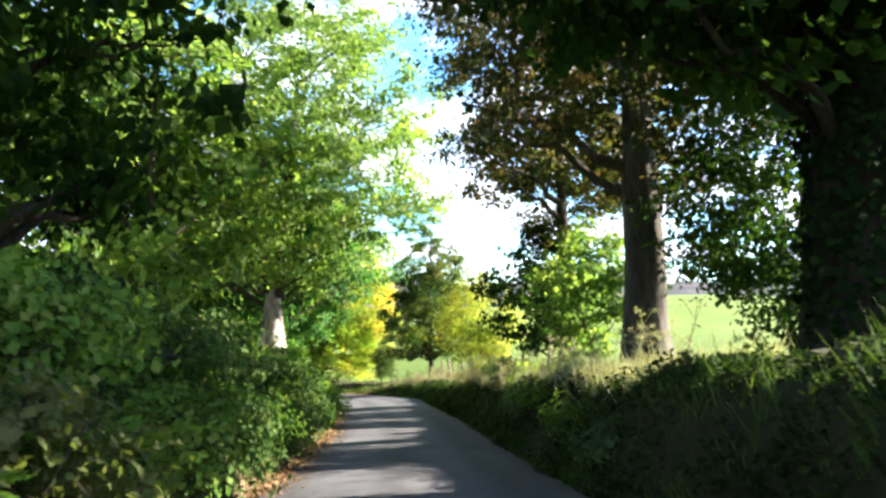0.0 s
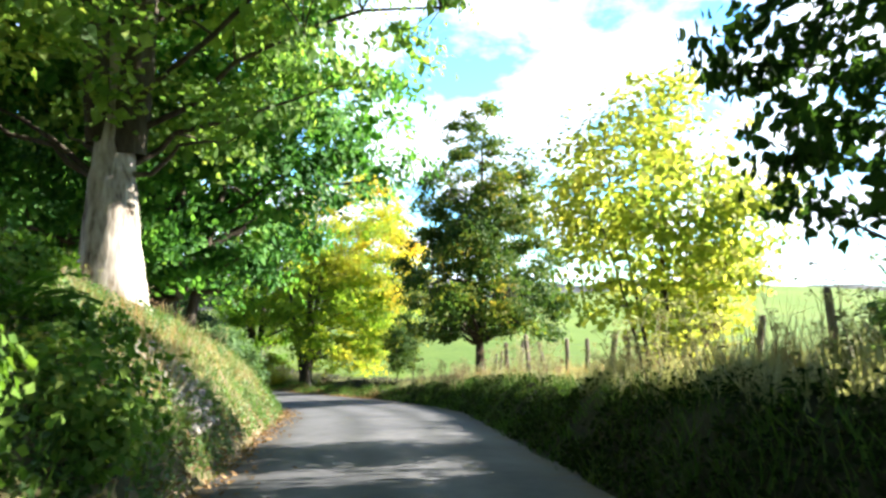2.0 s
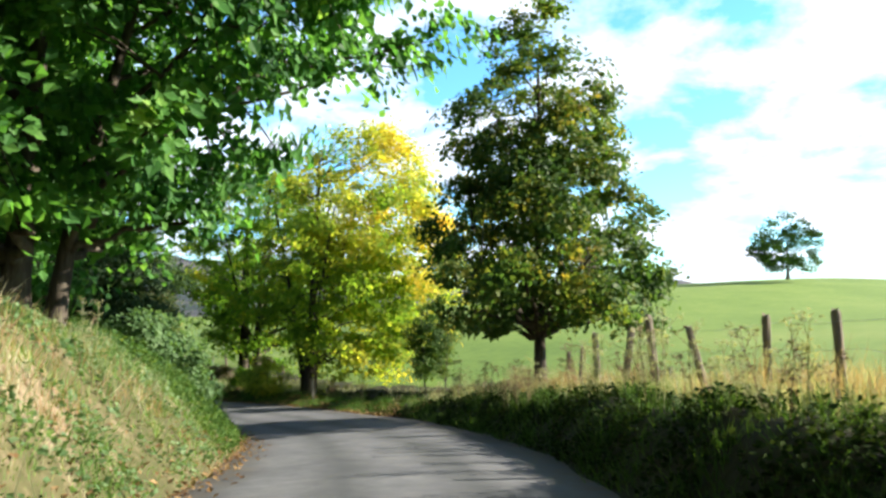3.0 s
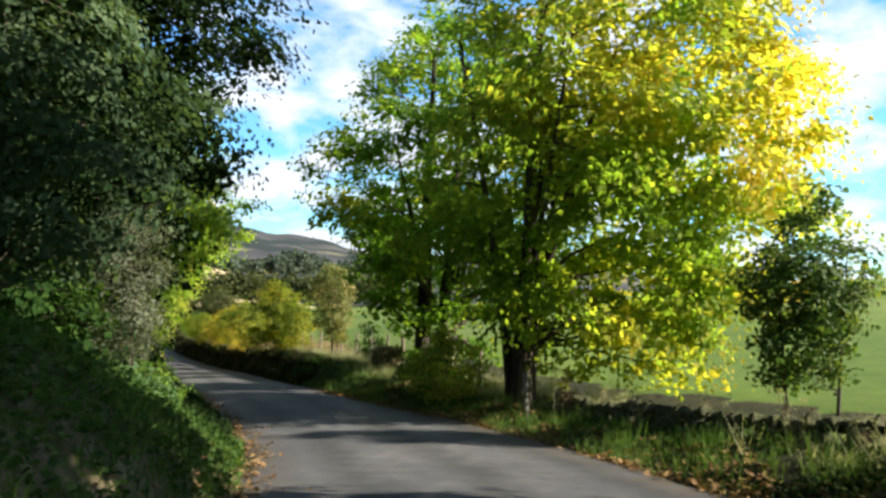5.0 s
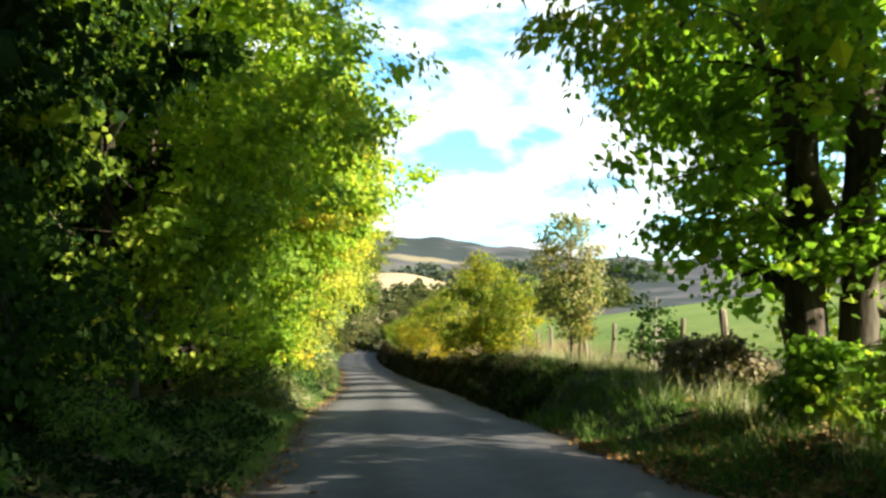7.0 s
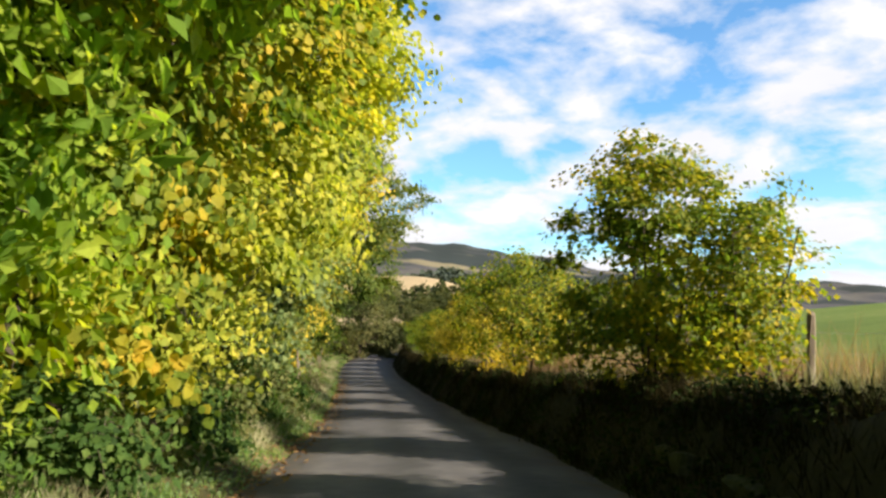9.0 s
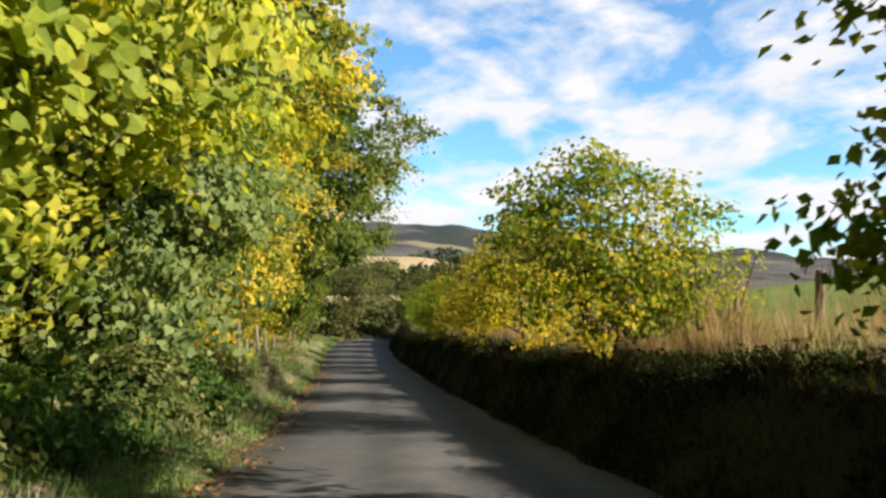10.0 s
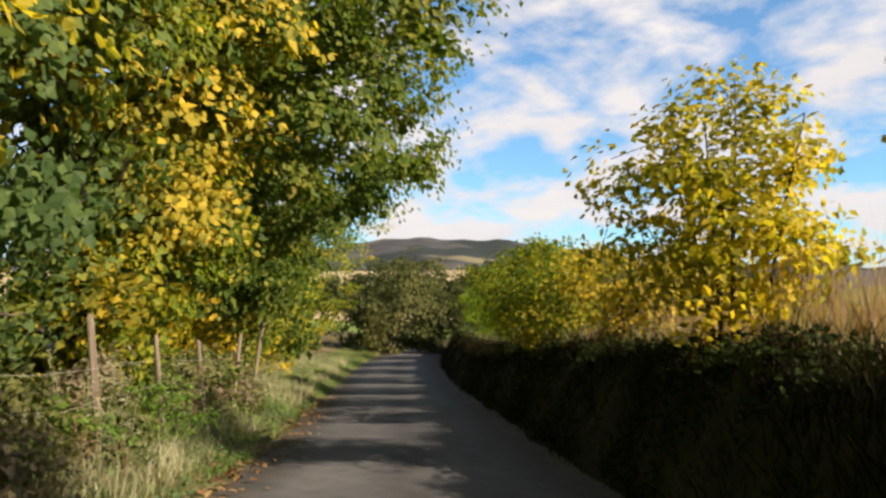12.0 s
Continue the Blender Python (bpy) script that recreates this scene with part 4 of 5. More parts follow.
def plank_mesh(name, size, seed, mat):
    """A sawn, worn board or squared post, edges knocked off."""
    rng = np.random.RandomState(seed)
    bm = bmesh.new()
    bmesh.ops.create_cube(bm, size=1)
    bmesh.ops.subdivide_edges(bm, edges=bm.edges[:], cuts=1)
    for v in bm.verts:
        v.co = Vector([c * q + rng.normal(0, 0.006) for c, q in zip(v.co, size)])
    bmesh.ops.bevel(bm, geom=[e for e in bm.edges if e.calc_face_angle(0) > 0.8], offset=0.008, segments=1, affect="EDGES")
    me = bpy.data.meshes.new(name)
    bm.to_mesh(me)
    bm.free()
    me.materials.append(mat)
    return me


# == right side, from the start of the lane onwards ==
def ivy_sleeve(host, foot, r, h, n, seed):
    """Ivy grown round a trunk: leaves lying against the bark, thicker in lumps."""
    rng = np.random.RandomState(seed)
    a, z = rng.uniform(0, 2 * np.pi, n), rng.uniform(0, 1, n) ** 0.8 * h
    bulge = np.array([noise.noise(Vector((math.cos(p) * 1.2, math.sin(p) * 1.2, q * 0.7 + seed))) for p, q in zip(a, z)])
    rad = r * (1 - 0.045 * z) + 0.04 + np.maximum(0, 0.22 + 0.5 * bulge) * rng.uniform(0, 1, n)
    at = np.stack([foot[0] + rad * np.cos(a), foot[1] + rad * np.sin(a), z - 0.1], 1)
    lie = np.stack([np.cos(a), np.sin(a), np.full(n, 0.4)], 1)
    # the blackish leaf colour carries the trunk's shade as well
    part_of("ivy", mesh_of("ivy", *leaves(rng, at, 0.12, BROAD, 0.8, 0.5, lie=lie), L_DEEP_SHADE), host, "blackish ivy clinging to the trunk")


# bark, ivy and leaf colours are darkened here to carry the canopy's shade
near_beech = tree("beech_tree", at_xy(5.45, 10.0), "massive ivy-clad beech on the shaded bank, trunk darkened for shade", "tree",
     [(3.6, 2.4), (5.2, 4.6), (8, 6.2), (11, 6.8), (15, 5), (17, 2)], 950, 70, 0.185, M_BARK_SHADE, L_DARK, [(0, 0, 15, 0.4, 0.3, 0.80)], seed=11, limbs=20, spread=0.6, thick=0.11)
ivy_sleeve(near_beech, (0, 0), 0.80, 7.5, 9000, 411)
tree("beech_tree", (5.1, 20.1, float(land(5.1, 20.1)[0])), "tall beech with grey trunk and coppery leaves", "tree",
     [(4.8, 2.0), (7.0, 4.6), (10, 5.8), (14, 5), (17, 2)], 620, 52, 0.14, M_BARK_MID, L_BEECH, [(0, 0, 15, -0.3, 0.2, 0.60)], seed=12, limbs=18, spread=0.6, thick=0.16)
tree("beech_tree", (4.55, 29.8, float(land(4.55, 29.8)[0])), "slimmer beech with dark coppery leaves", "tree",
     [(5.4, 1.4), (6.8, 3.4), (8.8, 4.4), (12.0, 4.8), (15.5, 2.4)], 470, 58, 0.13, M_BARK_DARK, L_BEECH, [(0, 0, 13, -0.2, 0.2, 0.34)], seed=13, limbs=16, spread=0.55)
tree("young_sycamore", at_xy(4.1, 31.2), "young green sycamore with low spreading branches", "tree",
     [(1.3, 1.0), (2.2, 2.1), (3.6, 2.4), (5.0, 1.7), (6.2, 0.5)], 165, 30, 0.15, M_BARK_DARK, L_DARK, [(0, 0, 4.6, 0.1, 0.2, 0.09), (0.3, 0.2, 3.6, 0.7, 0.2, 0.06)], seed=14, limbs=10, outline=LOBED, spread=0.35)
tree("hazel_sapling", at_xy(7.5, 17.2), "dark leafy hazel under the beeches", "tree",
     [(1.0, 0.9), (1.8, 1.9), (3.6, 2.5), (5.6, 2.1), (7.6, 0.7)], 250, 50, 0.13, M_BARK_DARK, L_DARK, [(0, 0, 4.6, -0.3, 0.2, 0.07), (0.2, 0.1, 4.2, 0.6, 0.1, 0.05)], seed=29, limbs=10, spread=0.4)
tree("sapling", at_xy(4.9, 26.5), "leafy green sapling among the bank grass", "tree",
     [(1.0, 0.8), (2.2, 1.8), (3.8, 2.0), (4.8, 1.3), (5.4, 0.5)], 120, 30, 0.15, M_BARK_DARK, L_OLD, [(0, 0, 5.2, -0.8, 0.2, 0.07)], seed=15, limbs=7, outline=LOBED, spread=0.32)
tree("yellow_maple", at_xy(1.7, 35.3), "small several-stemmed maple with bright yellow leaves", "tree",
     [(0.4, 0.5), (1.0, 1.0), (1.9, 1.5), (2.9, 1.9), (3.9, 1.6), (5.0, 0.4)], 255, 30, 0.092, M_BARK_DARK, L_HAZEL,
     [(0, 0, 4.2, -0.3, 0, 0.06), (0.15, 0.1, 3.8, 0.6, 0.2, 0.05), (-0.1, 0.1, 3.5, 0.1, 0.6, 0.045), (0.3, -0.1, 3.8, 0.9, -0.3, 0.04), (-0.25, 0.0, 3.6, -0.8, -0.2, 0.04), (0.2, 0.2, 4.2, 0.3, 0.5, 0.035), (-0.3, 0.15, 3.9, -1.1, 0.4, 0.03)], seed=16, limbs=0, outline=LOBED, spread=0.34, thick=0.014)
fence([at_xy(x, y) for x, y in ((4.0, 26.4), (3.55, 28.4), (3.1, 30.4), (2.75, 32.0), (2.3, 33.6), (1.95, 35.6), (1.60, 37.7), (1.50, 39.8), (1.25, 41.0), (0.98, 42.5), (0.68, 44.1),
                                (0.35, 46.0), (0.1, 48.0), (-0.1, 50.0), (-0.3, 52.0), (-0.4, 54.0))], "old leaning fence posts with rusty wire along the field", 21, lean=6)
tree("maple_tree", at_xy(-0.92, 57.0), "dark green maple of conical outline in the field edge", "tree",
     [(2.1, 2.6), (3.0, 4.0), (4.6, 3.8), (6.5, 3.2), (8.5, 2.3), (10.4, 1.3), (11.8, 0.4)], 640, 46, 0.135, M_BARK_DARK, L_MAPLE, [(0, 0, 10.4, 0.1, 0.1, 0.19)], off=(0.1, -0.8), seed=17, limbs=26, spread=0.36, lump=0.4, shell=0.45)
tree("hawthorn_bush", at_xy(-4.7, 63.9), "small dark hawthorn with two thin pale stems", "bush",
     [(0.8, 0.6), (1.5, 1.0), (2.5, 1.15), (3.3, 0.75), (4.0, 0.25)], 150, 40, 0.09, M_BARK_MID, L_MAPLE, [(-0.3, 0, 3.2, -0.2, 0, 0.045), (0.45, 0.1, 3.0, 0.2, 0, 0.04)], seed=18, limbs=6, spread=0.2)
dry_wall([at_xy(x, y, 0.0) for x, y in ((-9.4, 66.6), (-8.2, 65.0), (-6.8, 63.2), (-5.0, 61.2), (-3.0, 59.2), (-1.2, 57.9), (1.0, 56.0), (2.5, 54.5))], 2,
         "low dark dry-stone wall with upright coping along the field", 22, 0.3, stones=MOSSED, cope=True)
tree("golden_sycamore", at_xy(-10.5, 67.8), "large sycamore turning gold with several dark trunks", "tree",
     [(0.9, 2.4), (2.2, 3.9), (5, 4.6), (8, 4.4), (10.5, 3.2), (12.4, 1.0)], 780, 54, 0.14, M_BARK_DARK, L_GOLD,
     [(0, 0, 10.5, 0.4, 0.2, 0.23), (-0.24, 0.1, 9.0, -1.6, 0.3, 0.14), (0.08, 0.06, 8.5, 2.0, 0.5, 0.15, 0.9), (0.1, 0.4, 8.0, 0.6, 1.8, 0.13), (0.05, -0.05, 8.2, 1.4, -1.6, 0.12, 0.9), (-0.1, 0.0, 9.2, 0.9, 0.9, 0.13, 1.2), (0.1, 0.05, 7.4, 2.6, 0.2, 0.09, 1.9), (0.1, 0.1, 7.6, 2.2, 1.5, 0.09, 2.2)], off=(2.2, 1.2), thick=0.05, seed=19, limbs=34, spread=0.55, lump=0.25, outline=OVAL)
tree("golden_sycamore", at_xy(-15.6, 74.6), "second sycamore with dark twin trunks and gold leaves", "tree",
     [(0.8, 1.3), (2.0, 2.4), (3, 3.3), (5, 4.1), (7.5, 4.0), (9.5, 3.2), (11.3, 1.7), (12.3, 0.6)], 510, 54, 0.14, M_BARK_DARK, L_GOLDGREEN,
     [(0, 0, 11, 0.2, 0.2, 0.29), (0.6, 0.2, 10.5, 0.7, 0.3, 0.26), (0.1, -0.1, 8, -1.4, 0.4, 0.13, 2.2), (0.6, 0.2, 8, 2.0, -0.4, 0.13, 2.0)], off=(0.5, 0.5), shell=0.3, seed=20, limbs=26, spread=0.5, lump=0.25)
for k, (x, y, h, w) in enumerate(((-12.6, 68.3, 1.7, 1.0), (-13.5, 70.2, 1.2, 0.8), (-15.0, 72.6, 1.0, 0.6), (-16.8, 75.4, 0.7, 0.5), (-17.8, 76.6, 0.7, 0.5))):
    tree("hazel_bush", at_xy(x, y), "yellow-green bush under the sycamores" if k < 3 else "low withering brown-green bush beside the lane", "bush", [(0.1, w * 0.7), (h * 0.4, w), (h * 0.8, w * 0.7), (h, 0.2)], 80, 34, 0.10,
         M_BARK_DARK, L_HAZEL if k < 2 else L_GOLDGREEN if k == 2 else L_DEAD, [(0, 0, h * 0.8, 0.1, 0, 0.03), (0.2, 0.1, h * 0.7, 0.3, 0, 0.025)], seed=30 + k, limbs=6, spread=0.22, group="bushes under the sycamores")
tree("birch_sapling", at_xy(-19.05, 77.9, -0.3), "thin pale-stemmed sapling with dark leaves", "tree",
     [(0.7, 0.35), (1.0, 0.65), (1.4, 0.55), (1.8, 0.2)], 20, 26, 0.09, M_BARK_PALE, L_DARK, [(0, 0, 1.8, 0.1, 0.0, 0.04)], seed=33, limbs=6, spread=0.2)
tree("rowan_tree", at_xy(-23.6, 83.5), "slender tree with rusty green leaves", "tree",
     [(0.7, 0.5), (1.7, 0.95), (2.9, 0.95), (3.9, 0.6), (4.4, 0.2)], 160, 30, 0.10, M_BARK_DARK, L_RUST, [(0, 0, 3.8, 0.1, 0, 0.06), (0.15, 0.1, 3.1, 0.4, 0.1, 0.04)], seed=34, limbs=9, spread=0.28)
fence([at_lane(s, 6.6 - 0.02 * (s - 70)) for s in np.arange(70, 128, 2.4)], "grey fence posts with thin wire beyond the hedge bank", 23, lean=5)

SHRUBS = [  # x, y, height, half width, leaves, density
    (-28.9, 87.3, 4.0, 1.6, L_HEDGE, 1.0), (-27.4, 86.6, 2.8, 1.1, L_HEDGE, 0.7), (-34.75, 93.0, 3.3, 1.55, L_HEDGE, 1.0), (-33.3, 93.5, 2.0, 0.7, L_HEDGE, 0.5),
    (-38.05, 96.7, 3.1, 1.3, L_GOLDEN, 0.8), (-41.8, 100.6, 2.85, 1.1, L_GOLDEN, 1.0), (-44.6, 104.2, 2.0, 1.2, L_AMBER, 0.7), (-47.2, 106.4, 2.2, 1.3, L_HEDGE, 0.9),
    (-49.6, 109.2, 2.6, 1.5, L_HEDGE, 1.0), (-52.4, 112.6, 2.6, 1.5, L_HEDGE, 1.0), (-55.4, 116.2, 2.4, 1.5, L_LIME, 1.0), (-58.6, 120.0, 2.6, 1.7, L_HEDGE, 1.0), (-61.8, 124.5, 2.8, 1.8, L_OLIVE, 1.0)]
for k, (x, y, h, w, m, dens) in enumerate(SHRUBS):
    tree("hedge_shrub", at_xy(x, y), "hazel-like shrub with green and yellow leaves on the hedge bank", "shrub",
         [(0.2, w * 0.5), (h * 0.35, w * 0.9), (h * 0.7, w), (h * 0.95, w * 0.35), (h, 0.1)], int(235 * dens * h * w / 5), 32, 0.085, M_BARK_DARK, m,
         [(0, 0, h * 0.85, 0.1, 0.1, 0.035), (0.2, 0.1, h * 0.8, 0.5, 0.1, 0.03), (-0.15, 0.1, h * 0.8, -0.5, 0.2, 0.03), (0, -0.2, h * 0.75, 0.1, -0.5, 0.028)],
         seed=40 + k, limbs=10, spread=0.24, group="shrubs on the hedge bank", lump=0.45, shell=0.45)

# == left side ==
tree("old_sycamore", at_xy(-7.9, 37.1), "old sycamore with thick pale forked trunk on the bank", "tree",
     [(3.0, 1.8), (4.7, 5.4), (8, 7.5), (12, 7.3), (15.5, 6.2), (18.5, 2.8)], 1120, 54, 0.145, M_BARK_PALE, L_OLD,
     [(0, 0, 5.2, 0.0, 0.0, 0.64), (-0.18, 0.0, 14, -1.3, 0.3, 0.33, 3.0), (0.2, 0.05, 13, 0.9, 0.4, 0.36, 2.8)], seed=51, limbs=30, spread=0.55, limb_bark=M_BARK_DARK, thick=0.07)
tree("elm_tree", at_xy(-9.4, 43.8), "spreading fresh green elm hanging over the bank", "tree",
     [(1.2, 2.6), (2.8, 4.8), (5.5, 5.8), (9, 4.6), (12, 1.8)], 900, 50, 0.17, M_BARK_DARK, L_GREEN, [(0, 0, 7.5, 0.6, 0.2, 0.22), (0.4, 0.3, 6.5, 1.6, 0.4, 0.15)], seed=52, limbs=26, spread=0.5)
# darkest crowns carry the wood's shade in their leaf colour
WOODS = [(-11.0, 6.0, L_DARK, 13), (-8.5, 14.5, L_DARK, 12), (-13.0, 21.0, L_OLD, 14), (-11.0, 29.5, L_OLD, 13), (-15.5, 34, L_DARK, 14), (-17, 44, L_DARK, 14), (-16, 52.5, L_GREEN, 13), (-9.5, -4, L_OLD, 13),
         # last three trees are added to close bright gaps beside the bend
         (-23, 62, L_DEEP_SHADE, 13), (-29, 67.5, L_DEEP_SHADE, 12), (-32.5, 70.5, L_DARK, 11), (-36, 76.5, L_DARK, 11), (-40, 83.5, L_DARK, 11)]
for k, (x, y, m, h) in enumerate(WOODS):
    tree("woodland_tree", at_xy(x, y), "broad dark tree in the wood above the lane", "tree",
         [(1.6 if y < 60 else 0.3, 2.4), (4, 4.4), (8, 4.9), (h * 0.83, 3.6), (h, 1.2)], 300, 23, 0.27, M_BARK_DARK, m, [(0, 0, h * 0.85, 0.4, 0.2, 0.26)], seed=60 + k, limbs=16, spread=0.65, group="trees of the wood")
tree("willow_tree", at_xy(-13.8, 56.0), "grey-green willow on the bank", "tree", [(0.5, 0.9), (1.6, 1.6), (3.0, 1.85), (4.6, 1.5), (6.6, 0.7)], 330, 46, 0.09, M_BARK_DARK, L_GREY,
     [(0, 0, 4.8, 0.3, 0.1, 0.08), (0.2, 0.1, 4.2, -0.6, 0.1, 0.06)], seed=75, limbs=14, outline=OVAL, spread=0.3)
tree("broom_bush", at_xy(-15.1, 59.9), "feathery grey-green broom bush above the lane", "bush", [(0.9, 0.35), (1.6, 0.55), (2.3, 0.65), (2.9, 0.5), (3.3, 0.2)], 90, 50, 0.09, M_BARK_DARK, L_BROOM,
     [(0, 0, 3.0, 0.2, 0.1, 0.03), (0.1, 0.1, 2.8, -0.3, 0.1, 0.025)], seed=76, limbs=10, outline=LONG, spread=0.22)
# this beech's shade is carried by its blackened leaf and bark colours
tree("dark_beech", at_xy(-19.7, 63.2), "beech reaching out over the lane, its colours blackened for shade", "tree", [(2.4, 1.8), (3.3, 2.7), (4.4, 3.2), (6.0, 3.6), (9, 3.9), (11.5, 3.2), (14, 1.5)], 800, 52, 0.125, M_BARK_SHADE, L_DEEP_SHADE, [(0, 0, 12, 0.4, 0, 0.30)],
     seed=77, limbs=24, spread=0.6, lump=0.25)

# first tree: dark leaf colour stands for the shade beside the bend
HEDGE = [  # s, d, height, half width, leaves, outline
    (75.0, -7.2, 10, 3.9, L_DARK, OVAL), (81.5, -5.4, 12.0, 4.8, L_LIME, OVAL), (87.5, -5.1, 12.0, 5.5, L_LIME, OVAL), (91.5, -5.1, 10.4, 5.0, L_HEDGE, ROUND), (95.0, -4.9, 10.6, 5.1, L_YELLOW, ROUND),
    (98.0, -4.9, 10.2, 4.7, L_YELLOW, BROAD), (101.6, -4.8, 8.8, 4.4, L_SYC, LOBED), (105.0, -4.9, 8.8, 4.1, L_TURNING, LOBED), (108.4, -5.1, 9.2, 4.0, L_GOLDEN, ROUND), (112.8, -5.1, 8.4, 3.6, L_TURNING, BROAD), (116.8, -5.2, 9.0, 3.7, L_AMBER, BROAD),
    (120.6, -5.1, 12.0, 6.8, L_OLIVE, OVAL), (127.5, -6.0, 12.5, 6.5, L_OLIVE, OVAL), (136, -6.4, 11, 4.8, L_OLIVE, OVAL), (145, -6, 9, 4.5, L_HEDGE, OVAL)]
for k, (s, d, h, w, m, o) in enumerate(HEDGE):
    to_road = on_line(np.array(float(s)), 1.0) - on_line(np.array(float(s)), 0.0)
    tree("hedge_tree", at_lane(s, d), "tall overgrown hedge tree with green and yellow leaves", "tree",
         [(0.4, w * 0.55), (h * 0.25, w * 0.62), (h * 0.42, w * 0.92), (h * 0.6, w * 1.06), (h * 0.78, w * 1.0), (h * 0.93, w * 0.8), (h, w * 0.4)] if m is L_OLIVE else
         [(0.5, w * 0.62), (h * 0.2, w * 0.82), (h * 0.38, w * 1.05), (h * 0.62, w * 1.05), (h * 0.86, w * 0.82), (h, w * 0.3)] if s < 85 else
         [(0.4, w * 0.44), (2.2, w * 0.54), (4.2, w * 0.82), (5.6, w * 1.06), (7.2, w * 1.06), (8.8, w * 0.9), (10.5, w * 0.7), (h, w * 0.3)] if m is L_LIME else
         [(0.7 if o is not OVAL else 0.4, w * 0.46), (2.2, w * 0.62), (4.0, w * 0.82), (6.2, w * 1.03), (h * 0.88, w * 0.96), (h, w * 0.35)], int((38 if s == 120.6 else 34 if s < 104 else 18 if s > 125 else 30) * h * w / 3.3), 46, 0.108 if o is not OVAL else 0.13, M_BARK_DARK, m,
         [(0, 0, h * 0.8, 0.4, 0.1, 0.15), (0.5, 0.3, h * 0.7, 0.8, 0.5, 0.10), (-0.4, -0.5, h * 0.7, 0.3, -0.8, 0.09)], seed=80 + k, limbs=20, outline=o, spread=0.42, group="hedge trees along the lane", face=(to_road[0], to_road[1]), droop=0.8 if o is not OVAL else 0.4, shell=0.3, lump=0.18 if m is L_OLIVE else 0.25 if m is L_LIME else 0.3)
# unseen backing trees, added to block bright sky through the hedge
for k, (s, h) in enumerate(((88, 9.5), (94.5, 10), (101, 9.5), (107.5, 9.5), (114, 9))):
    tree("woodland_tree", at_lane(s, -11.0), "added olive-green tree that closes sky gaps behind the hedge", "tree", [(0.4, 2.2), (2.5, 3.4), (6, 3.6), (h * 0.85, 2.6), (h, 0.9)], 300, 20, 0.24, M_BARK_DARK, L_OLIVE,
         [(0, 0, h * 0.8, 0.3, 0.2, 0.19)], seed=610 + k, limbs=12, spread=0.6, group="trees of the wood")
for k, s in enumerate((117, 121, 125, 129, 133)):
    tree("hedge_bush", at_lane(s, -4.3), "yellowing bush at the foot of the hedge", "bush", [(0.1, 0.9), (1.4, 1.4), (3.2, 1.4), (4.8, 0.5)], 130, 34, 0.13, M_BARK_DARK, (L_HEDGE, L_GOLDEN)[k % 2],
         [(0, 0, 2.8, 0.2, 0, 0.04)], seed=100 + k, limbs=8, spread=0.3, group="bushes at the foot of the hedge")
fence([at_lane(s, -2.75) for s in np.arange(107.0, 121, 1.9)], "thin grey fence posts with wire in front of the hedge", 24, lean=4, girth=0.55)
fence([at_xy(-10.3 + 0.04 * k, 26 + 2.3 * k) for k in range(8)], "pale fence posts with wire on top of the bank", 25, lean=7)

# dark bushes added beside the bend to block light and darken the wood
for k, (s, d, h, w) in enumerate(((63.5, -4.6, 2.6, 1.5), (66.5, -4.4, 2.4, 1.4), (69.5, -4.3, 2.6, 1.5), (72.5, -4.2, 2.4, 1.4), (75.0, -4.0, 2.2, 1.2), (60, -9, 4.0, 2.4), (64, -9.5, 4.5, 2.6), (68.5, -10, 5.0, 2.6), (73, -10, 5.0, 2.8), (77.5, -9, 4.5, 2.4), (81.5, -8.5, 4.0, 2.4), (68, -7.0, 3.2, 2.0), (73, -7.2, 3.2, 2.0))):
    tree("shade_bush", at_lane(s, d), "added dark bush that blocks light at the edge of the wood", "bush", [(0.0, w * 0.8), (h * 0.4, w), (h * 0.8, w * 0.7), (h, 0.2)], 85, 36, 0.12 * max(1, h / 3), M_BARK_DARK, L_DARK,
         [(0, 0, h * 0.7, 0.1, 0, 0.05)], seed=180 + k, limbs=6, spread=0.28, group="hollies at the wood edge")
for k, (x, y, h) in enumerate(((-2.6, 56.4, 1.1), (-3.6, 57.4, 1.2), (-1.6, 55.2, 0.9), (-0.4, 54.2, 1.0))):
    tree("dock_plant", at_xy(x, y), "tall withered dock stalks by the wall", "plant", [(0.15, 0.25), (h * 0.5, 0.3), (h, 0.2)], 26, 14, 0.07, M_BARK_DARK, L_DEAD,
         [(0.0, 0.0, h, 0.05, 0.1, 0.012), (0.12, 0.05, h * 0.9, 0.15, 0.0, 0.010), (-0.1, 0.05, h * 0.8, -0.15, 0.05, 0.010)], seed=190 + k, limbs=3, spread=0.09, group="dock stalks by the wall", outline=LONG)

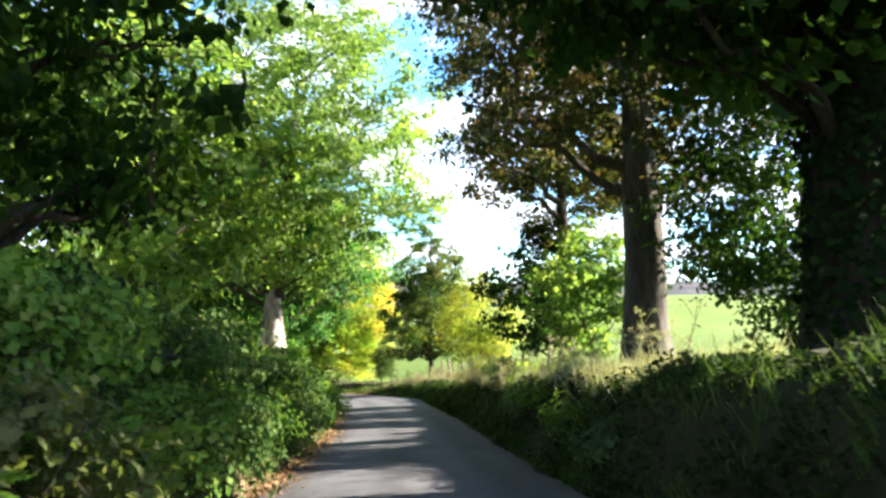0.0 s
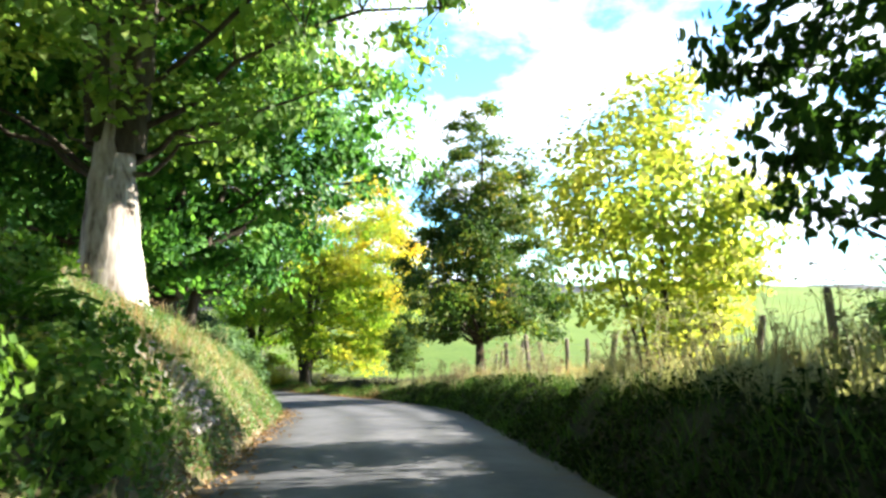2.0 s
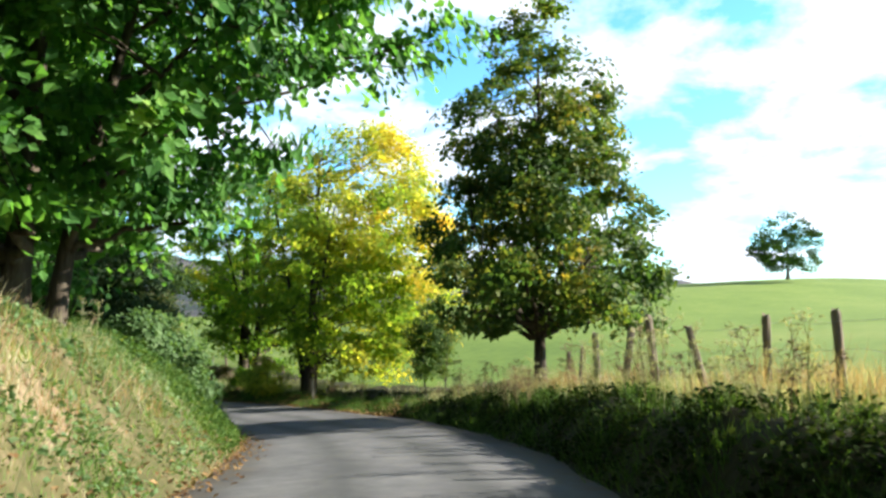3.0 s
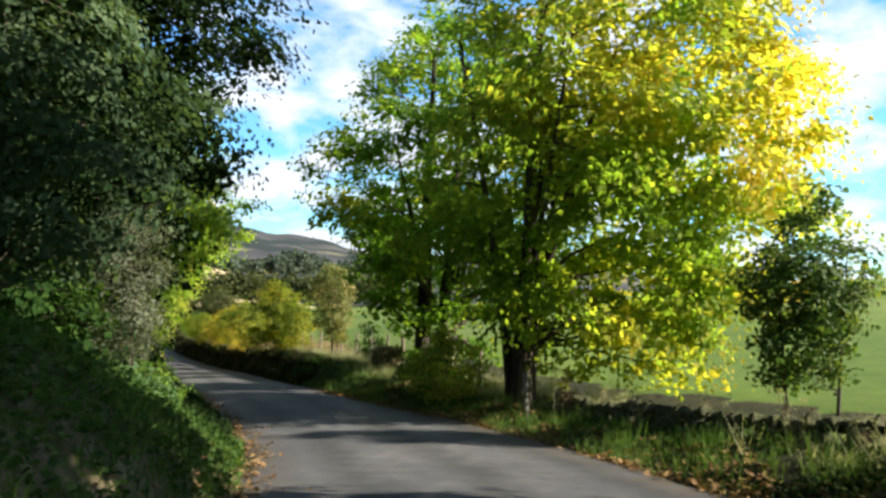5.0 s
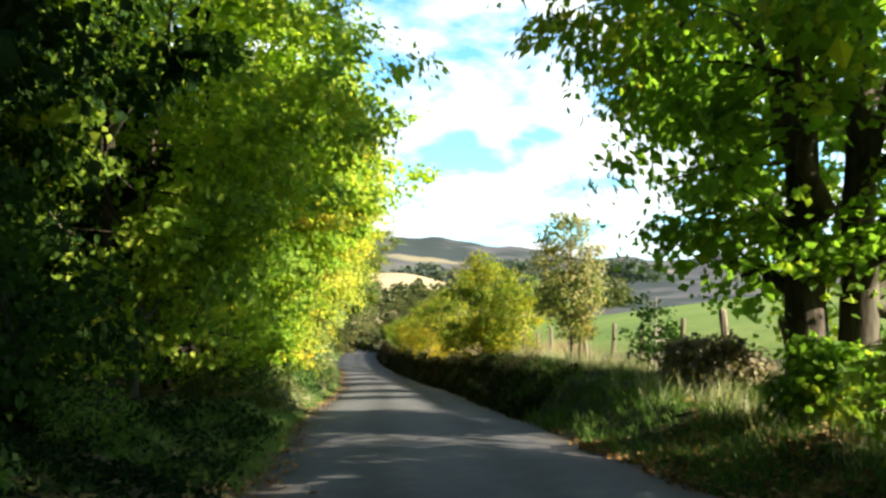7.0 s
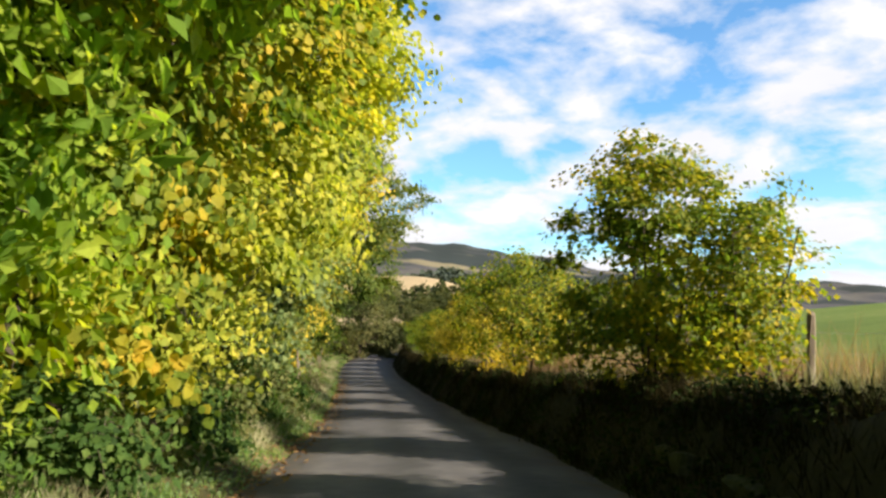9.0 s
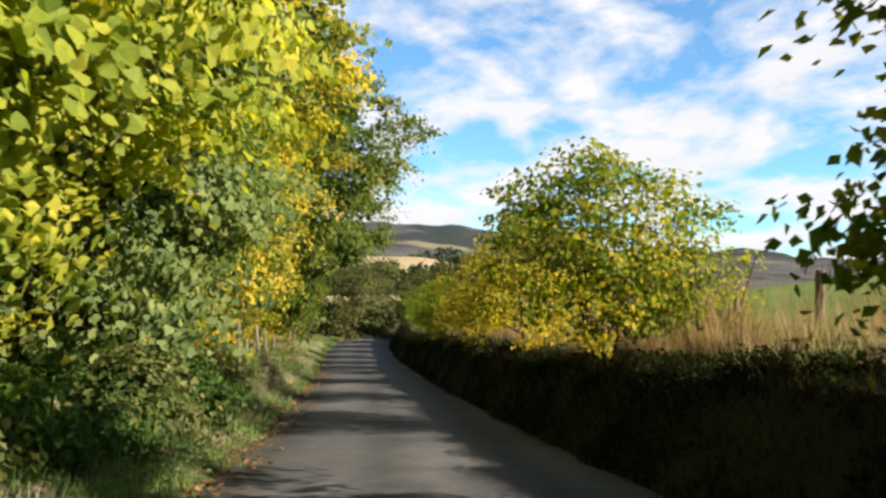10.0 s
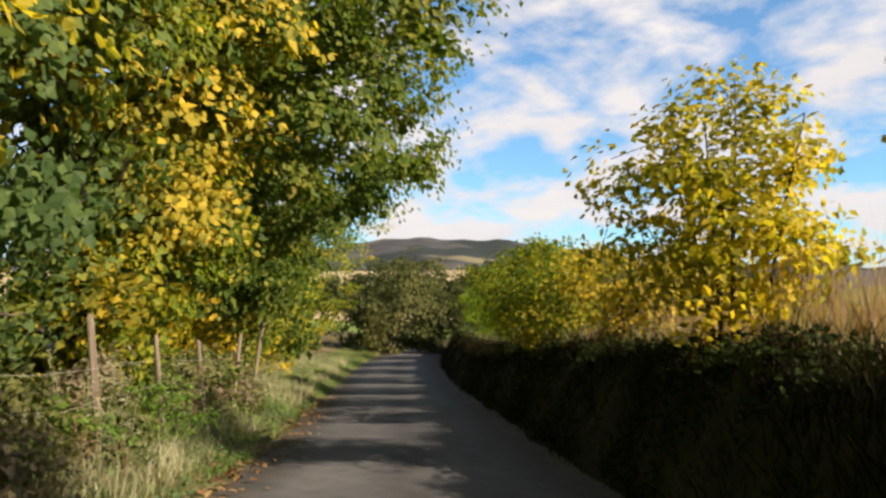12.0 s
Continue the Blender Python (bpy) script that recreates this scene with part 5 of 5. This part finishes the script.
# bank plants
for k, (s, d, h, w) in enumerate(((1.5, -2.5, 1.1, 0.9), (3.6, -3.2, 1.3, 1.2), (5, -2.4, 1.1, 0.9), (7, -3.3, 1.3, 1.2), (8.4, -2.4, 1.1, 0.9), (10.4, -3.2, 1.3, 1.2), (11.8, -2.4, 1.0, 0.9), (13.6, -3.3, 1.2, 1.1),
                                  (15.2, -2.4, 1.0, 0.9), (17, -3.1, 0.9, 1.0), (18.6, -2.4, 0.8, 0.8), (20.4, -3.1, 0.65, 0.9), (22, -2.4, 0.7, 0.7), (24, -3.0, 0.5, 0.8), (25.6, -2.4, 0.55, 0.7), (27.6, -2.8, 0.45, 0.7),
                                  (29.6, -2.5, 0.45, 0.6), (6, -5.0, 1.2, 1.3), (11, -5.2, 1.2, 1.3), (15.5, -5.0, 1.0, 1.2))):
    h *= 0.5 if s < 9 else 0.62 if s < 27 else 1
    # the shaded stretch gets darker leaves, its shade put into their colour
    tree("bramble_bush", at_lane(s, d), "bramble and fern thicket on the bank, darkened along the shaded stretch", "bush", [(-0.3, w), (h * 0.4, w), (h * 0.8, w * 0.75), (h, 0.3)], 68, 34, 0.09, M_BARK_DARK, L_BRIAR if k % 6 == 2 and s < 12 else L_BRAMBLE_SHADE if 9 < s < 25 else L_FERN,
         [(0, 0, h * 0.6, 0.2, 0.1, 0.02), (0.2, 0.2, h * 0.6, 0.3, 0.2, 0.02)], seed=110 + k, limbs=6, spread=0.24, group="thickets on the bank", flat=0.4)
for k, (s, d, h, w) in enumerate(((61.5, -2.9, 0.5, 0.6), (63.0, -3.1, 0.5, 0.6), (49.3, -2.7, 0.9, 0.55), (50.1, -3.2, 1.0, 0.6), (48.8, -3.5, 0.9, 0.6))):
    tree("nettle_patch", at_lane(s, d), "pale green nettles on the grass slope", "plant", [(-0.1, w), (h * 0.5, w), (h, w * 0.5)], 60, 34, 0.09, M_BARK_DARK, L_NETTLE,
         [(0, 0, h * 0.6, 0.1, 0, 0.007)], seed=130 + k, limbs=4, spread=0.18, group="nettles on the slope")

blades("grass_bank_right", -20, 80, lambda s: half_right(s) + 0.02, lambda s: half_right(s) + 2.6, 66000, 0.34, B_TURF_SHADE, "rough green grass on the bank", 1, 0.008)
blades("grass_top_right", 10, 60, lambda s: half_right(s) + 1.25, lambda s: half_right(s) + 5.0, 60000, 0.48, B_STRAW, "dry straw-coloured grass on the bank top", 2, 0.007, keep=-0.15)
# the hedge bank's shade sits in the colour of this grass
blades("grass_hedge_right", 80, 150, lambda s: half_right(s) + 0.02, lambda s: half_right(s) + 1.6, 50000, 0.36, B_BANK_SHADE, "bank grass with the shade put into its near-black colour", 3, 0.007)
blades("grass_straw_right", 66, 150, lambda s: half_right(s) + 1.2, lambda s: half_right(s) + 4.5, 50000, 0.55, B_STRAW, "tall dry grass behind the hedge bank", 4, 0.007, keep=-0.2)
blades("grass_start_left", -4, 29, lambda s: -half_left(s) - 0.05, lambda s: -half_left(s) - 4.2, 36000, 0.3, B_TURF_SHADE, "rough grass darkened for the shade among the bank thickets", 18, 0.009)
blades("grass_bank_left", 24, 47, lambda s: -half_left(s) - 0.05, lambda s: -half_left(s) - 4.2, 38000, 0.22, B_GREEN, "soft pale green grass on the slope", 5, 0.007)
# same slope grass, with the shade put into a darker colour
blades("grass_shade_left", 46, 64, lambda s: -half_left(s) - 0.05, lambda s: -half_left(s) - 4.2, 26000, 0.28, B_TURF_SHADE, "grass given a darker colour for the shaded slope", 21, 0.008)
blades("grass_dry_left", 26, 46, lambda s: -half_left(s) - 0.3, lambda s: -half_left(s) - 4.5, 15000, 0.30, B_STRAW, "dry grass on the bank", 6, 0.007, keep=-0.1)
blades("grass_verge_left", 76.5, 150, lambda s: -half_left(s) - 0.03, lambda s: -half_left(s) - 1.9, 46000, 0.2, B_GREEN, "short green grass beside the lane", 7, 0.007)
blades("grass_wood_edge", 60, 78, lambda s: -half_left(s) - 0.3, lambda s: -half_left(s) - 2.6, 9000, 0.25, B_TURF_SHADE, "sparse grass darkened for shade at the edge of the wood", 12, 0.008)
blades("grass_verge_right", 60, 84, lambda s: half_right(s) + 0.1, lambda s: half_right(s) + 2.2, 16000, 0.24, B_GREEN, "fresh green tufts on the verge under the sycamores", 19, 0.008, keep=-0.15)
blades("grass_fresh_left", 73, 84, lambda s: -half_left(s) - 0.02, lambda s: -half_left(s) - 1.3, 9000, 0.22, B_GREEN, "bright green grass at the foot of the hedge", 20, 0.009)
blades("grass_verge_dry", 80, 140, lambda s: -half_left(s) - 0.35, lambda s: -half_left(s) - 2.4, 60000, 0.36, B_STRAW, "dry grass under the hedge", 8, 0.007, keep=-0.1)

blades("grass_russet_right", 94, 128, lambda s: half_right(s) + 1.5, lambda s: half_right(s) + 5.5, 42000, 1.05, B_RUSSET, "tall russet dead grass behind the hedge bank", 14, 0.008, keep=-0.3, lean=0.22)

blades("grass_dead_left", 27, 44, lambda s: -half_left(s) - 0.6, lambda s: -half_left(s) - 4.0, 9000, 0.36, B_RUSSET, "pinkish dead stalks on the sunlit bank", 17, 0.008, keep=-0.05, lean=0.3)

blades("grass_pink_right", 24, 56, lambda s: half_right(s) + 1.6, lambda s: half_right(s) + 4.6, 30000, 0.62, B_RUSSET, "tall pinkish dead grass along the field fence", 15, 0.007, keep=-0.2, lean=0.22)

blades("grass_seed_right", 11, 36, lambda s: half_right(s) + 0.95, lambda s: half_right(s) + 4.2, 52000, 0.52, B_STRAW, "pale seeding grass on the sunlit bank top", 16, 0.009, keep=-0.35, lean=0.3)

# rough weeds under the hedge
for k, (s, d) in enumerate(((84.5, -3.1), (88.5, -3.3), (92.2, -3.2), (95.5, -3.0), (98.0, -3.4), (101.5, -3.1), (104.4, -3.2), (107.0, -2.9), (109.0, -3.1), (110.8, -2.7), (112.6, -3.0), (114.5, -2.8), (117, -3.0), (119.6, -2.8),
                            (65.5, -2.7), (67.5, -3.0), (70, -2.6), (73.5, -2.8))):
    h = 0.55 + 0.35 * ((k * 37) % 10) / 10
    tree("weed_clump", at_lane(s, d), "rough clump of nettles and withered stalks", "plant", [(0.0, 0.45), (h * 0.5, 0.5), (h, 0.25)], 40, 22, 0.075, M_BARK_DARK, L_DEAD if k % 3 == 0 else L_FERN,
         [(0.0, 0.0, h, 0.05, 0.1, 0.01), (0.15, 0.1, h * 0.9, 0.15, 0.0, 0.008), (-0.15, 0.05, h * 0.9, -0.15, 0.05, 0.008)], seed=210 + k, limbs=3, spread=0.13, group="weeds under the hedge", outline=LONG if k % 2 else OVAL)
for k, (s, d, h) in enumerate(((31.5, -3.8, 0.4), (30.4, -2.9, 0.35))):
    tree("ivy_patch", at_lane(s, d), "low ivy and fern on the grassy bank", "plant", [(0.0, 0.6), (h * 0.5, 0.65), (h, 0.3)], 45, 24, 0.08, M_BARK_DARK, L_FERN, [(0, 0, h * 0.7, 0.1, 0, 0.012)], seed=240 + k, limbs=3, spread=0.16,
         group="ivy on the bank")

# brambles at the foot of the hedge, leaf colour darkened for its shadow
rng = np.random.RandomState(290)
for k in range(22):
    s = 82.5 + k * 1.1 + rng.uniform(-0.4, 0.4)
    h, w = rng.uniform(0.7, 1.15), rng.uniform(0.7, 1.0)
    tree("bramble_bush", at_lane(s, -half_left(s) - rng.uniform(1.1, 2.2)), "brambles and dead stalks under the hedge, darkened for its shadow", "bush", [(-0.1, w), (h * 0.5, w), (h, w * 0.4)], 60, 30, 0.09, M_BARK_DARK, L_BRAMBLE_SHADE if k % 4 else L_BRIAR,
         [(0, 0, h * 0.7, 0.2, 0.1, 0.015), (0.2, 0.2, h * 0.7, 0.3, 0.2, 0.012)], seed=270 + k, limbs=5, spread=0.2, group="brambles under the hedge", flat=0.4)

for k in range(11):
    s = 105.5 + k * 1.5 + rng.uniform(-0.4, 0.4)
    h, w = rng.uniform(0.5, 0.9), rng.uniform(0.4, 0.65)
    tree("bramble_bush", at_lane(s, -half_left(s) - rng.uniform(0.9, 1.8)), "brown withered briars by the fence", "bush", [(-0.1, w), (h * 0.5, w), (h, w * 0.4)], 40, 26, 0.075, M_BARK_DARK, L_BRIAR if k % 3 else L_DEAD,
         [(0, 0, h * 0.8, 0.2, 0.1, 0.012), (0.15, 0.1, h * 0.9, -0.2, 0.2, 0.010)], seed=540 + k, limbs=4, spread=0.16, group="brambles under the hedge", flat=0.4)

# ferns in the thicket of the left bank
rng = np.random.RandomState(301)
for k in range(30):
    s = 1.5 + k * 1.0 + rng.uniform(-0.4, 0.4)
    fern(at_lane(s, -half_left(s) - rng.uniform(0.35, 1.5), 0.25 * rng.uniform(0, 1)), "bright green fern on the shaded bank", 310 + k, rng.uniform(0.7, 1.1))
for k in range(12):
    s = 96 + k * 2.0 + rng.uniform(-0.6, 0.6)
    fern(at_lane(s, half_right(s) + rng.uniform(1.5, 2.6), 0.05), "withered brown fern on the hedge bank", 345 + k, rng.uniform(0.5, 0.7), True)

# dry seed heads and tall weeds
for k in range(46):
    s = 13.0 + k * 0.85 + rng.uniform(-0.6, 0.6)
    dry_stalks(at_lane(s, half_right(s) + rng.uniform(0.9, 2.4)), "dry pale seed heads on the grassy bank", 360 + k, rng.uniform(0.8, 1.2))
for k in range(14):
    s = 104 + k * 1.25 + rng.uniform(-0.4, 0.4)
    dry_stalks(at_lane(s, -half_left(s) - rng.uniform(0.7, 1.4)), "brown withered stalks beside the fence", 400 + k, rng.uniform(0.7, 1.0))
for k in range(9):
    s = 30 + k * 1.7 + rng.uniform(-0.5, 0.5)
    dry_stalks(at_lane(s, -half_left(s) - rng.uniform(1.4, 2.9)), "dry stalks on the sunlit bank", 520 + k, rng.uniform(0.4, 0.65))
for k in range(12):
    s = 52 + k * 1.3 + rng.uniform(-0.4, 0.4)
    dry_stalks(at_lane(s, half_right(s) + rng.uniform(1.2, 2.6)), "dry weeds in front of the stone wall", 420 + k, rng.uniform(0.6, 0.95))
for k in range(4):
    s = 11.0 + k * 2.6 + rng.uniform(-0.8, 0.8)
    h, w = rng.uniform(0.4, 0.65), rng.uniform(0.35, 0.5)
    tree("weed_clump", at_lane(s, half_right(s) + rng.uniform(0.3, 0.9)), "tall green weeds on the bank", "plant", [(0.0, w), (h * 0.5, w * 1.1), (h, w * 0.5)], 40, 22, 0.08, M_BARK_DARK, L_FERN if k % 3 else L_NETTLE,
         [(0.0, 0.0, h, 0.05, 0.1, 0.01), (0.15, 0.1, h * 0.9, 0.15, 0.0, 0.008)], seed=440 + k, limbs=3, spread=0.14, group="weeds on the bank", outline=LONG if k % 2 else OVAL)

for k in range(8):
    s = 18.5 + k * 1.6 + rng.uniform(-0.5, 0.5)
    h, w = rng.uniform(0.6, 1.1), rng.uniform(0.35, 0.55)
    tree("weed_clump", at_lane(s, half_right(s) + rng.uniform(1.3, 2.6)), "pale sunlit weeds on the bank top", "plant", [(0.0, w), (h * 0.5, w * 1.1), (h, w * 0.5)], 36, 20, 0.08, M_BARK_DARK, (L_NETTLE, L_BRIAR, L_LIME)[k % 3],
         [(0.0, 0.0, h, 0.05, 0.1, 0.01), (0.15, 0.1, h * 0.9, 0.15, 0.0, 0.008)], seed=470 + k, limbs=3, spread=0.14, group="weeds on the bank", outline=LONG if k % 2 else OVAL)

# a pale post beside the sycamores
old_post = thing("fence_post", at_xy(-9.8, 65.4), "short pale squared post beside the wall end", "post")
part_of("shaft", plank_mesh("shaft", (0.085, 0.085, 1.2), 506, M_STONE), old_post).matrix_local = pose(0, 0, 0.4, 2, -3, 30)

# dark leaf cover added to stand for the slope's shade
low_leaves("bank_ivy_shade", 46, 64, 0.05, 4.4, -1, 30000, 0.085, L_BRAMBLE_SHADE, "bramble leaves added to darken the shaded slope", 69, keep=-0.4, lift=0.2)
low_leaves("bank_herbs_left", 28, 47, 0.05, 4.2, -1, 32000, 0.075, L_HERB, "pale green clover and nettle leaves on the sunlit bank", 61, keep=-0.05)
low_leaves("bank_ivy_left", -2, 29, 0.02, 3.6, -1, 30000, 0.09, L_BRAMBLE_SHADE, "dark bramble and ivy leaves over the start of the bank", 68, keep=-0.3, lift=0.25)
low_leaves("bank_dead_leaves", 26, 46, 0.05, 4.0, -1, 9000, 0.07, L_BRIAR, "withered brown leaves among the bank grass", 62, keep=0.1)
low_leaves("bank_ivy_right", 0, 58, 0.0, 1.7, 1, 42000, 0.08, L_IVY_SHADE, "ivy and bramble leaves darkened for the shaded bank", 63, keep=-0.15, lift=0.22)
low_leaves("bank_ivy_hedge", 80, 126, 0.0, 1.3, 1, 30000, 0.07, L_IVY_SHADE, "ivy leaves darkened for the shaded hedge bank", 64, keep=-0.1, lift=0.2)
# added leaf cover; its blackish colour stands for the wood-edge shade
low_leaves("wood_edge_shade", 62, 79, 0.15, 3.2, -1, 20000, 0.085, L_DEEP_SHADE, "added blackish leaf cover that stands for shade at the wood edge", 66, keep=-0.4, lift=0.18)
low_leaves("sycamore_litter", 57, 76, -0.15, 1.9, 1, 12000, 0.10, M_LITTER, "brown fallen leaves under the sycamores", 67, keep=-0.1, lift=0.05)
low_leaves("verge_herbs_left", 78, 122, 0.05, 2.2, -1, 22000, 0.06, L_HERB, "small green weeds in the verge under the hedge", 65, keep=0.0)

# fallen leaves along the road's edge
rng = np.random.RandomState(9)
ls = np.concatenate([rng.uniform(-4, 24, 6500), rng.uniform(24, 75, 4500), rng.uniform(75, 125, 2500), rng.uniform(58, 78, 1000)])
ld = np.concatenate([-half_left(ls[:13500]) - rng.normal(0.10, 0.25, 13500), half_right(ls[13500:]) + np.abs(rng.normal(0.05, 0.3, 1000))])
lpz = on_line(ls, ld)
lpz[:, 2] = np.maximum(land_sd(ls, ld), np.interp(ls, MS, MID[:, 2]) + 0.045) + rng.uniform(0.005, 0.04, len(ls))
tagged(new("fallen_leaves", mesh_of("fallen_leaves", *leaves(rng, lpz, 0.09, OVAL, 0.0, 0.9), M_LITTER)), "brown and orange fallen leaves along the road edge", "leaves", kind="stuff")

# revetment stones in the left bank, tumbled mossy stones on the right banks
wall = thing("retaining_wall", at_lane(34.2, -2.2), "pale stones of a broken retaining wall in the bank", "wall")
rng = np.random.RandomState(26)
for c in range(8):
    for s in np.arange(33.2, 35.3, 0.2) + rng.uniform(0, 0.2):
        if rng.uniform() < 0.68:
            st = part_of("stone", STONES[rng.randint(9)], wall)
            q = np.array(at_lane(s + rng.normal(0, 0.03), -2.16 - 0.11 * c)) - np.array(wall.location)
            st.matrix_local = pose(q[0], q[1], q[2] - 0.02, rng.normal(0, 14), rng.normal(0, 14), 92 + rng.normal(0, 14)) @ Matrix.Scale(rng.uniform(0.5, 0.85), 4)
dry_wall([at_lane(s, 3.9, -0.1) for s in np.arange(4, 26, 1.0)], 2, "tumbled mossy stones along the bank top", 27, 0.36, 16, 0.12, name="tumbled_wall", stones=MOSSED)
dry_wall([at_lane(s, 2.9, -0.2) for s in np.arange(86, 92, 1.0)], 1, "tumbled mossy stones on the hedge bank", 28, 0.36, 16, 0.10, name="tumbled_wall", stones=MOSSED)

# far field trees
tree("field_tree", at_xy(34, 133), "lone round tree far out in the field", "tree", [(0.8, 2.6), (3, 4.2), (5.6, 3.4), (7.6, 1.0)], 150, 30, 0.28, M_BARK_DARK, L_DARK, [(0, 0, 4.5, 0, 0, 0.2)], seed=150, limbs=8, spread=0.5)
for k, (s, d, h, w, m) in enumerate(((152, -1.5, 5.5, 3.4, L_FAR), (158, 7.0, 6.0, 3.6, L_FAR), (166, 2.0, 6.0, 4.0, L_FAR), (150, 8.0, 4.5, 3.0, L_FAR), (172, -7, 8.0, 4.5, L_FAR), (164, 13, 5.5, 3.8, L_FAR))):
    tree("far_bush", at_lane(s, d), "dull olive-brown thicket where the lane bends away", "bush", [(0.2, w * 0.8), (h * 0.4, w), (h * 0.8, w * 0.7), (h, 0.4)], 150, 40, 0.21, M_BARK_DARK, m, [(0, 0, h * 0.7, 0.2, 0, 0.1)], seed=160 + k, limbs=8, spread=0.5,
         group="thickets at the bend")
